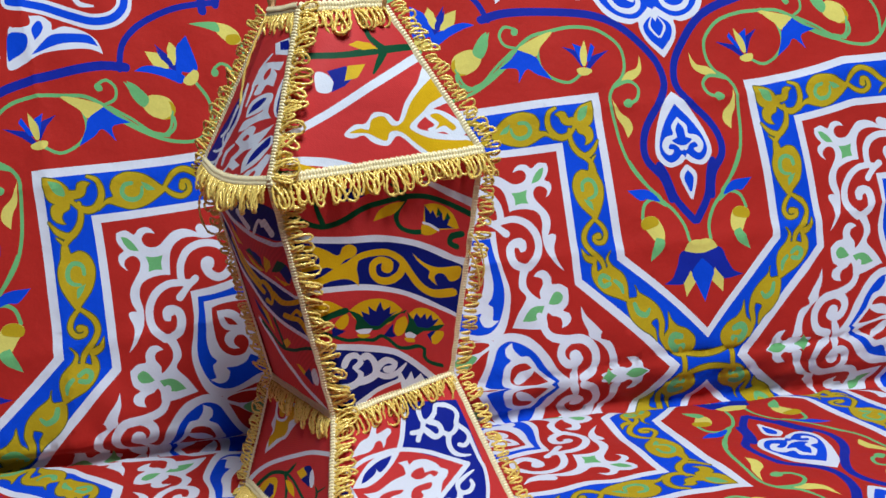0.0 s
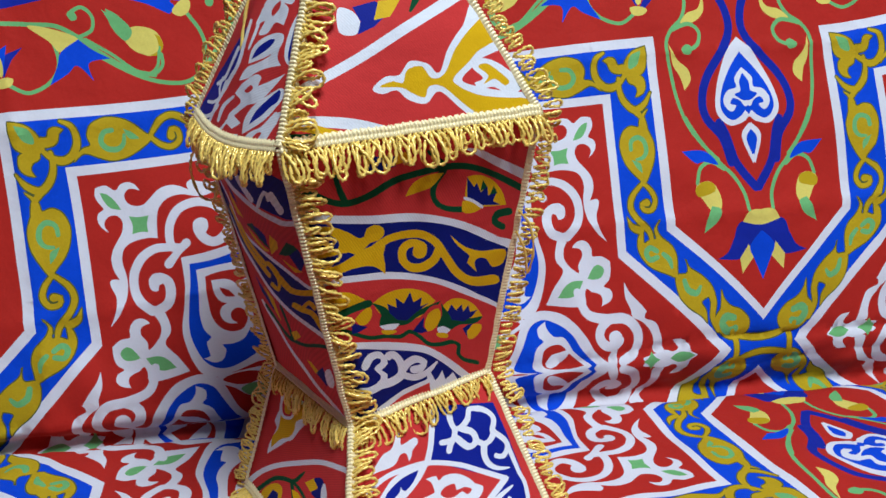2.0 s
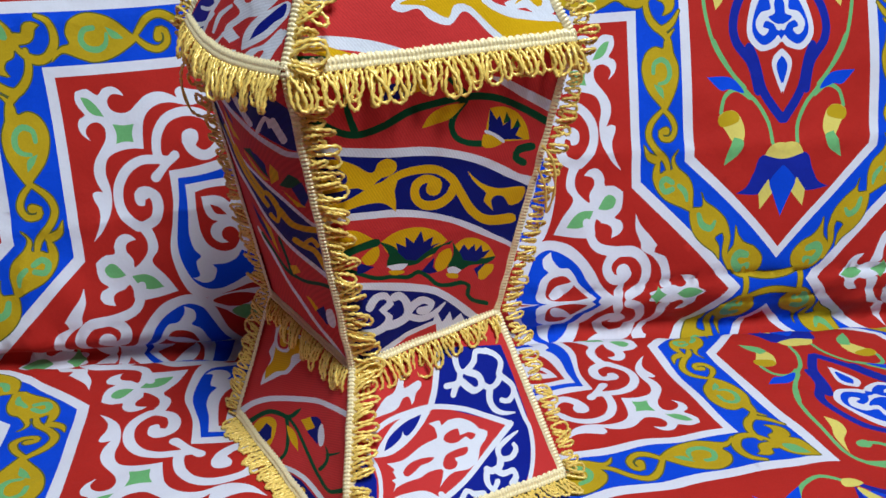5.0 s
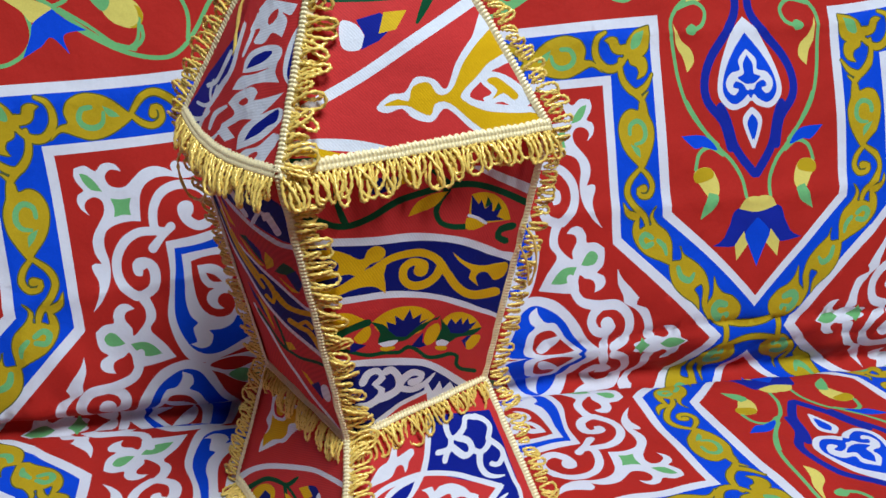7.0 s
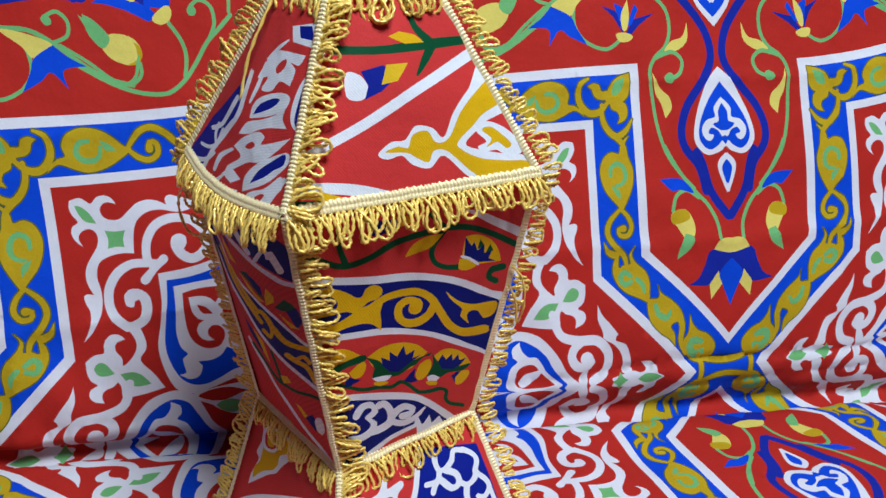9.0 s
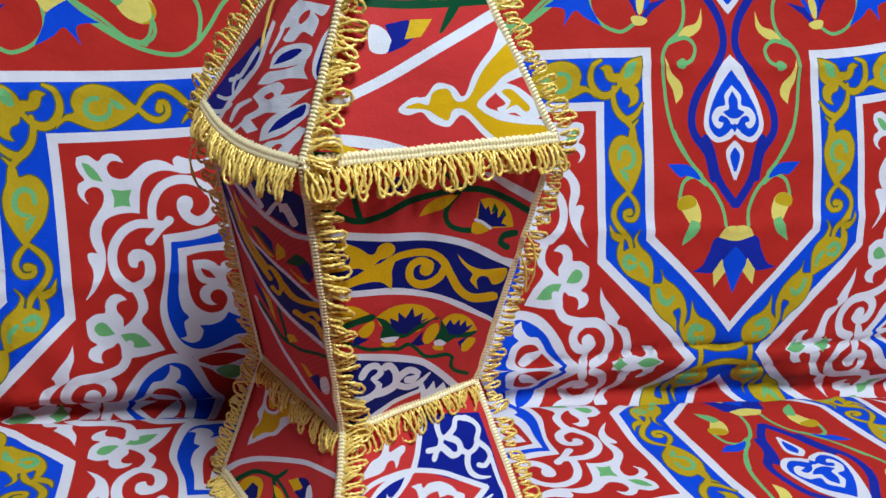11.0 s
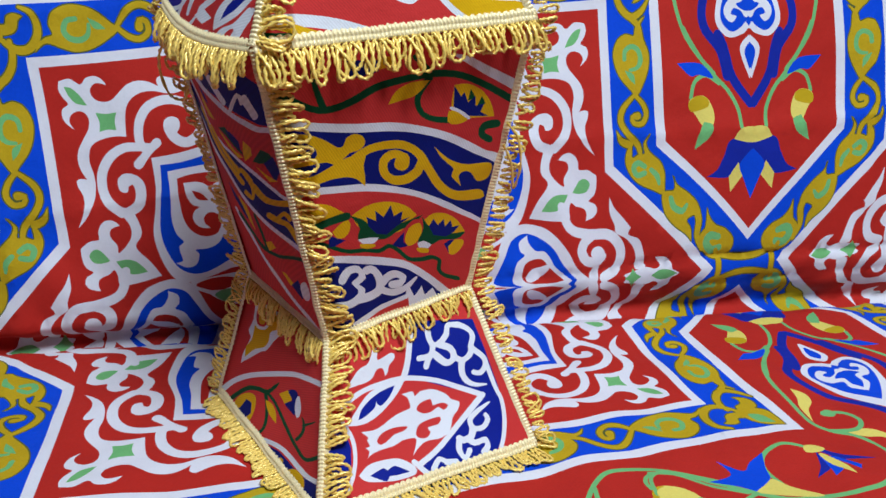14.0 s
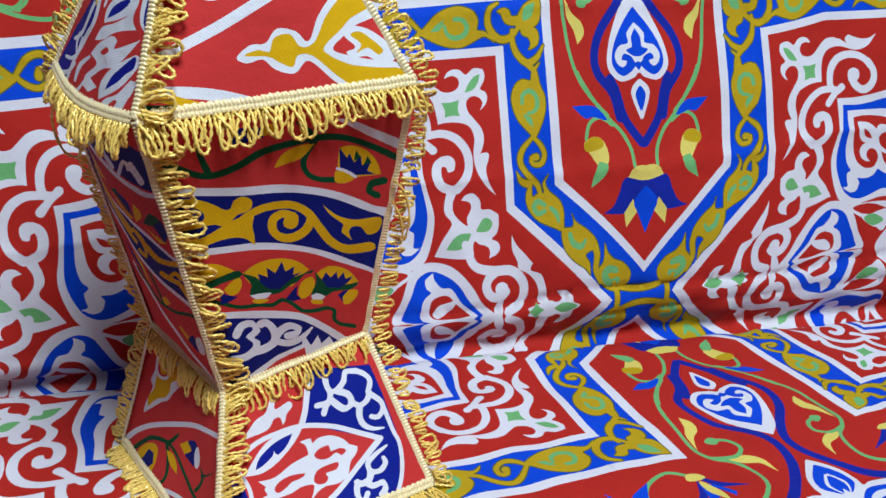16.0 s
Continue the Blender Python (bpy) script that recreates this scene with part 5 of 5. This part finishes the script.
D.shape("white", (16.9, 14.6, 1), (21.4, 18.8), (28.7, 18.7), (35.9, 16.5), (42, 9.7), (41.9, 5.2), (34.2, 5), (25.1, 7.7), (19.6, 10.6))
D.shape("blue", (21.8, 12.6, 1), (28, 14.4), (29.8, 12.2), (33, 13.6), (39.6, 7.5, 1), (33.7, 8), (30.2, 8.8), (28.7, 6.5))
D.shape("white", (62.9, 84.3), (62.5, 79.3), (64.5, 72.9), (70.7, 72.2), (76.5, 76), (78.3, 80.4), (83.2, 78.4), (85.1, 79.5), (84.3, 81.6), (77, 83.6), (73.8, 78.4), (69.4, 75.4), (66.8, 75.2), (66, 79.3), (66.5, 83.6), (64.8, 85.3))
D.shape("white", (82.1, 79.8), (87.1, 75.4), (88.4, 71.6), (85.1, 65.9), (85.8, 64.1), (87.7, 64.4), (91.5, 71), (89.7, 77.1), (84.3, 82.1), (82.2, 81.8))
D.shape("white", (64.1, 74.9), (62.1, 70.1), (55.6, 70.6), (54.4, 68.9), (55.9, 67.2), (63.9, 67), (67.2, 73.2), (66.2, 75.2))
D.shape("white", (62.1, 70), (59.5, 67.3), (57.4, 63.4), (58.2, 61.3), (60.2, 61.4), (62.2, 65), (64.6, 67.5), (64.3, 69.7))
D.shape("white", (67.9, 71.6), (73.4, 67.4), (73.8, 63.7), (71.5, 62.8), (66.5, 69.8), (64, 70), (63.5, 67.5), (69.7, 59.3), (77, 61.5), (76.7, 69.3), (70.2, 74.7), (67.7, 74.2))
D.shape("white", (74.5, 61.9), (79.1, 57.9), (85.1, 59.3), (88.8, 63.7), (88.4, 65.8), (86.3, 65.9), (83.4, 62.2), (79.9, 61.1), (76.7, 64.4), (74.6, 64.1))
D.shape("white", (77.8, 60.1), (75.8, 53.1), (77.3, 46), (82.1, 42), (87.8, 41), (88.2, 41.3), (88.1, 41.9), (83.1, 44.2), (80, 47.7), (79.2, 52.8), (81.2, 58.9), (79.9, 60.9))
D.shape("white", (86, 63.2), (90, 57.1), (90.1, 53.4), (86.8, 50.4), (84.2, 52.1), (82.5, 51.2), (83, 49.3), (87.4, 47.4), (92.7, 52.1), (92.8, 58.3), (88.6, 64.9), (86.6, 65.1))
D.shape("white", (85.5, 31.4), (78.4, 29.5), (72.5, 25.7), (72.7, 18.3), (78.8, 16.6), (83.2, 20.9), (82.8, 25.1), (81.7, 25.9), (80.7, 24.8), (80.9, 22.3), (78.2, 19.7), (74.9, 20.4), (74.8, 24), (79.4, 27), (85.8, 30.3), (86.1, 31))
D.shape("white", (72.2, 20.7), (70.7, 17), (67.9, 16.4), (66.4, 18.2), (64.3, 17.7), (64.4, 15.2), (67.4, 12.6), (72.7, 13.9), (75.1, 18.8), (74.3, 21.1))
D.shape("white", (68.1, 14), (71.6, 9.4), (76.4, 9.5), (76, 7.5), (73.7, 5.7), (73.6, 3.4), (75.5, 2.8), (78.7, 6), (78.2, 12.4), (72.9, 12.7), (70.3, 16.4), (68.4, 16.2))
D.shape("white", (63.8, 15.4), (62.6, 9.4), (65.3, 3.1), (69.7, 7), (69.6, 9.1), (67.9, 9.4), (65.9, 6.3), (65.3, 9.5), (66.5, 14.5), (65.4, 16.2))
D.shape("white", (61.4, 6), (57, 7.5), (53.5, 10.6), (49.1, 5.7), (49.3, 3.6), (51, 3.3), (54.1, 7.4), (55.8, 4.6), (60.7, 2.8), (62.1, 4))

base_narrow = Print(1.8)
D = base_narrow
D.shape("white", (12.2, 33.1, 1), (12, 39.9), (13.4, 49), (14.5, 56.2), (11.3, 59.2), (14.7, 70.9), (16, 84.4), (49.2, 89), (48.2, 80), (37.6, 65.4), (32.3, 56.2), (25.2, 49.9))
D.shape("ochre", (14.3, 39.5, 1), (12.9, 47.1), (15.8, 54.6), (16.5, 62.3), (16.8, 70.5), (19, 82.8), (41.7, 85.3), (42.9, 78.6), (33.8, 70.4), (32.9, 63.4), (28.9, 56.4), (20.8, 49.8))
D.shape("white", (14.1, 76.5), (14.8, 69.2), (19.4, 65.8), (28.1, 69.5), (32.1, 77), (30.9, 83.5), (27.8, 83.3), (25.3, 80.6), (26.8, 74.8), (25.3, 71.3), (22.1, 70.1), (19.6, 72.2), (19.4, 78.8), (16.7, 79.1))
D.shape("red", (16.4, 77.5), (17.5, 70.8), (20.7, 68.4), (26.7, 71), (29.1, 75.9), (27.7, 81.9), (26.3, 81.8), (25.2, 80.5), (26.6, 74.8), (25.4, 71.8), (21.9, 70.4), (19.8, 72.2), (18.9, 78.7), (17.5, 78.7))
D.shape("white", (2.2, -0.7), (10.5, 14.5), (20.8, 26.5), (33.8, 37.2), (52.1, 49.7), (66.5, 58), (82.6, 64.5), (101.4, 71), (104.2, 73.4), (103.3, 74.8), (84.7, 68.7), (67.3, 61.8), (51.5, 53), (32.4, 40.2), (18.5, 28.9), (7, 15.5), (-2.1, -0.8), (-1.1, -3))
D.shape("green", (11.8, -0), (18.4, 11.9), (25.1, 20.7), (32.9, 25.9), (41.9, 30.2), (48.3, 39.5), (50, 43.8), (49.8, 44), (49.3, 43.7), (45.9, 39.7), (40.4, 32.4), (32.7, 29.2), (23.2, 22.9), (15.4, 12.5), (8.4, -0), (9, -1.9))
D.shape("green", (38.2, 28.7), (42.5, 21.3), (45.2, 12.1), (43.3, 5.4), (38.6, -0.1), (32.3, -2.1), (30.6, -4), (31.1, -5.2), (38.6, -2.4), (45.5, 5.4), (47.8, 13.6), (45.1, 23.3), (40.9, 30.8), (39.2, 30.4))
D.shape("green", (40.6, 29.6), (48.6, 28.2), (58.5, 24.4), (69.6, 19.6), (76.2, 18.1), (80, 17.4), (86.3, 19.2), (97.6, 29.3), (98.5, 31.3), (96.5, 30.8), (86.2, 21.4), (82, 20.4), (78.5, 21), (71.9, 22.3), (60.7, 27), (50.5, 30.6), (42.2, 31.9), (40.6, 30.9))
D.shape("green", (76.1, 24), (80.4, 31.4), (81.2, 37.4), (77.1, 39.3), (76.3, 39), (76, 38.3), (78.4, 35.4), (77.6, 30.3), (73.4, 23.5), (74.1, 22.6))
D.shape("green", (79.3, 35), (87.1, 41.8), (90.8, 45.4), (90.9, 46), (90.2, 45.7), (86.4, 42.4), (78.4, 36), (77.8, 34.6))
D.shape("ochre", (16.7, 1.9), (19.2, 12.1), (27, 20.1), (33.2, 20.2), (34.2, 8.8), (29.8, -1.7))
D.poly("navy", (17.7, -0.5), (22.4, 4.9), (25.2, 14), (30.5, 15.1), (32.4, 8.9), (27.6, -0.4))
D.shape("ochre", (41.2, 25.5, 1), (47.1, 27), (52.4, 24.5), (55.1, 19.2, 1), (47.9, 19.6), (43.6, 22.2))
D.poly("ochre", (51.5, 37.2), (59.4, 45), (64.8, 42.1), (58.6, 35.1))
D.shape("navy", (59.7, 44.8), (66.4, 49.6), (70.3, 48.8), (69.8, 40.9), (69.2, 34.5, 1), (63.2, 34.8), (58.6, 35.3), (64.8, 42.1))
D.shape("white", (68.5, 45), (71.3, 49), (74.4, 44), (73.8, 37.7), (71, 35.1), (68.5, 38.7))
D.shape("white", (37.5, -7), (49.5, 1.7), (60.9, 7.2), (69.8, 8.7), (79.3, 9), (88.6, 10.5), (100.8, 16.6), (102.9, 19), (102.3, 20.1), (90.5, 14.4), (81.7, 13), (72, 12.6), (62.2, 10.8), (49.6, 4.9), (37.5, -3.5), (35.8, -6.5))
D.poly("navy", (39.7, -5.6), (52, 2.4), (62.4, 6.8), (71.9, 7.4), (82.9, 8.3), (101.7, 16.2), (102, 9.5), (71.3, -12))
D.shape("ochre", (62.9, 2), (62, -5), (68.4, -4.6), (76.2, 2.8), (79.8, 3.6), (81.3, 1.7), (77.9, -4.4), (74.9, -11.9), (76.4, -12), (79.7, -9.6), (82.6, -2.7), (86.6, 5.1), (84, 9.3), (76.6, 7.2), (69.4, 0.3), (67, 0.1), (67.5, 4.7), (65.3, 4.9))

FACES = ((base_wide, base_narrow), (body_wide, body_narrow), (roof_wide, roof_narrow))
for level in range(3):
    lo, hi = RINGS[level], RINGS[level + 1]
    for i in range(4):
        j = (i + 1) % 4
        panel(FACES[level][i % 2], [lo[i], lo[j], hi[j], hi[i]], (-0.004, 0.002, 0.003)[level], BOW.get((level, i), V3(0, 0, 0)), BOW.get((level + 1, i), V3(0, 0, 0)))


def braid(a, b, across, out, width=0.0056, wrap=0.0, bow=V3(0, 0, 0)):
    """A woven strip from a to b; across: the way of its width; out: away from the lantern."""
    length = (b - a).length
    n = max(8, int(length / 0.00032))
    columns, fine = 2, 7
    m = columns * fine + 1
    along = (b - a) / n
    verts, faces = [], []
    for i in range(n + 1):
        run = i * length / n
        sag = 0.0008 * noise.noise((run * 75 + a.x * 90, a.z * 70, 1.0))
        for j in range(m):
            u = j / (m - 1)
            column = min(j // fine, columns - 1)
            ribs = abs(math.sin(math.pi * (run / 0.0020 + 0.16 * abs(2 * u - 1)))) ** 0.8
            rows = math.sin(math.pi * (u * columns - column))
            lift = 0.0006 + 0.0013 * ribs * (0.55 + 0.45 * rows)
            w = width * (u - 0.5)
            if j == m - 1:
                w += 0.0011 * abs(math.sin(math.pi * run / 0.0036)) ** 0.7
            if j in (0, m - 1):
                lift = 0.0001 + 0.0004 * ribs
            lift -= wrap * (2 * u - 1) ** 2
            verts.append(a + along * i + across * (w + sag) + out * lift + bow * math.sin(math.pi * i / n))
    for i in range(n):
        for j in range(m - 1):
            k = i * m + j
            faces.append((k, k + 1, k + m + 1, k + m))
    mesh = bpy.data.meshes.new("braid")
    mesh.from_pydata(verts, [], faces)
    mesh.materials.append(GOLD_BRAID)
    mesh.polygons.foreach_set("use_smooth", [True] * len(faces))
    ob = new("braid", mesh)
    ob.parent = lantern
    return ob


def cord_tube(verts, faces, path, radius, twist, sides=6):
    """A two-ply twisted cord along a path."""
    base = len(verts)
    n = len(path)
    prev = None
    for i in range(n):
        t = (path[min(i + 1, n - 1)] - path[max(i - 1, 0)]).normalized()
        if prev is None:
            prev = t.orthogonal().normalized()
        side = (prev - t * prev.dot(t)).normalized()
        prev = side
        up = t.cross(side)
        for j in range(sides):
            ang = 2 * math.pi * j / sides
            r = radius * (1 + 0.38 * math.cos(2 * ang - twist * i))
            verts.append(path[i] + side * (r * math.cos(ang)) + up * (r * math.sin(ang)))
    for i in range(n - 1):
        for j in range(sides):
            k = base + i * sides
            faces.append((k + j, k + (j + 1) % sides, k + sides + (j + 1) % sides, k + sides + j))


rng = random.Random(4)


def fringe(a, b, hang, out, parent, reach=0.0125, gap=0.0030, bow=V3(0, 0, 0)):
    """Loops of gold cord along a to b, hanging along hang and standing a little away along out."""
    length = (b - a).length
    along = (b - a).normalized()
    verts, faces = [], []
    count = int(length / gap)
    for i in range(count):
        root = a + along * ((i + 0.5 + rng.uniform(-0.2, 0.2)) * length / count)
        root += bow * math.sin(math.pi * (i + 0.5) / count)
        r = reach * rng.uniform(0.6, 1.22)
        lean = rng.gauss(0, 0.24)
        swing = rng.uniform(0.0, 0.30) * (2 if rng.random() < 0.08 else 1)
        way = (hang + along * lean + out * swing).normalized()
        wide = r * rng.uniform(0.08, 0.24)
        side = (along + out * rng.uniform(-0.7, 0.7)).normalized()
        steps = 54
        path = []
        for k in range(steps + 1):
            t = k / steps
            ang = 2 * math.pi * t
            d = (1 - math.cos(ang)) / 2
            s = math.sin(ang) * wide * (0.35 + 0.65 * d) * 1.5
            path.append(root + way * (d * r) + side * s + out * (0.0012 + 0.0012 * math.sin(math.pi * d) + 0.0007 * math.sin(ang)))
        cord_tube(verts, faces, path, 0.00080, 1.3)
    mesh = bpy.data.meshes.new("fringe")
    mesh.from_pydata(verts, [], faces)
    mesh.materials.append(GOLD_LOOP)
    mesh.polygons.foreach_set("use_smooth", [True] * len(faces))
    ob = new("fringe", mesh)
    ob.parent = parent
    ob["label"] = "twisted gold loop fringe"
    return ob


axis = [sum(r, Vector()) / 4 for r in RINGS]
for level in range(4):
    ring = RINGS[level]
    for i in range(4):
        a, b = ring[i], ring[(i + 1) % 4]
        out = ((a + b) / 2 - axis[level]).normalized()
        # the strip lies on the face that slopes upwards
        k = (i + 1) % 4
        if level == 2:
            tall = ((RINGS[3][i] + RINGS[3][k]) / 2 - (a + b) / 2).normalized()
        elif level == 1:
            tall = ((a + b) / 2 - (RINGS[0][i] + RINGS[0][k]) / 2).normalized()
        elif level == 0:
            tall = ((RINGS[1][i] + RINGS[1][k]) / 2 - (a + b) / 2).normalized()
        else:
            tall = V3(0, 0, 1)
        face = (b - a).normalized().cross(tall).normalized()
        bow = BOW.get((level, i), V3(0, 0, 0))
        strip = braid(a, b, tall, face, 0.0058, 0.0, bow)
        if level == 0:
            hang = (out * 0.8 + V3(0, 0, -0.1)).normalized()
        else:
            hang = (V3(0, 0, -1) + out * 0.12).normalized()
        edge = -tall * 0.0026
        fringe(a + edge, b + edge, hang, out, strip, 0.0145 if level else 0.011, 0.0032, bow)
    if level < 3:
        for i in range(4):
            a, b = ring[i], RINGS[level + 1][i]
            out = (ring[i] - axis[level]).normalized()
            away = (ring[1] - ring[0]).normalized() if i in (0, 1) else (ring[3] - ring[0]).normalized()
            out = (out - (b - a).normalized() * out.dot((b - a).normalized())).normalized()
            across = (b - a).normalized().cross(out).normalized()
            strip = braid(a, b, across, out, 0.0044 if i == 1 else 0.0058, 0.0026)
            hang = (away + out * 0.25).normalized()
            hang = (hang - (b - a).normalized() * 0.15).normalized()
            fringe(a + away * 0.0022, b + away * 0.0022, hang, out, strip, 0.0095 if i == 1 else 0.0128, 0.0042 if i == 1 else 0.0035)

# two hanging cords rise from the top of the lantern
for foot, lean in ((RINGS[3][3], V3(0.006, 0.004, 0.0)), (RINGS[3][1], V3(-0.012, 0.0, 0.0))):
    verts, faces = [], []
    path = [foot + V3(0, 0, -0.004) + lean * (k / 20) + V3(0.0015 * math.sin(k * 0.5), 0, 0.003 * k) for k in range(60)]
    cord_tube(verts, faces, path, 0.0022, 1.1, 8)
    mesh = bpy.data.meshes.new("hanging_cord")
    mesh.from_pydata(verts, [], faces)
    mesh.materials.append(BROWN_CORD)
    ob = new("hanging_cord", mesh)
    ob.parent = lantern
    ob["label"] = "twisted brown and gold hanging cord"


def loose_thread(name, points, radius, material, label):
    verts, faces = [], []
    line = spline([tuple(p * 1000) for p in points], False, 0.8) / 1000
    cord_tube(verts, faces, [Vector(p) for p in line], radius, 1.3)
    mesh = bpy.data.meshes.new(name)
    mesh.from_pydata(verts, [], faces)
    mesh.materials.append(material)
    mesh.polygons.foreach_set("use_smooth", [True] * len(faces))
    ob = new(name, mesh)
    ob.parent = lantern
    ob["label"] = label


def on_face(level, i, a, b, off):
    c = [RINGS[level][i], RINGS[level][(i + 1) % 4], RINGS[level + 1][(i + 1) % 4], RINGS[level + 1][i]]
    nrm = (c[1] - c[0]).cross(c[3] - c[0]).normalized()
    return quad_at(c, a, b) + nrm * off


loose_thread("loose_thread", [on_face(2, 3, a, b, o) for a, b, o in ((20, 96, 0.004), (32, 78, 0.007), (36, 60, 0.008), (38, 46, 0.006), (40, 36, 0.004), (34, 32, 0.003))], 0.0008, GOLD_LOOP, "long gold thread hanging over the roof")
loose_thread("loose_thread", [on_face(1, 0, a, b, o) for a, b, o in ((97, 66, 0.003), (103, 60, 0.006), (107, 50, 0.008), (108, 41, 0.006), (104, 50, 0.005), (98, 58, 0.003))], 0.0007, GOLD_LOOP, "gold thread end pulled out of the fringe")
loose_thread("loose_thread", [on_face(1, 3, a, b, o) for a, b, o in ((6, 88, 0.004), (-6, 86, 0.008), (-15, 78, 0.010), (-12, 70, 0.010), (-2, 69, 0.006), (4, 74, 0.003))], 0.0008, GOLD_LOOP, "gold thread end pulled out of the fringe")
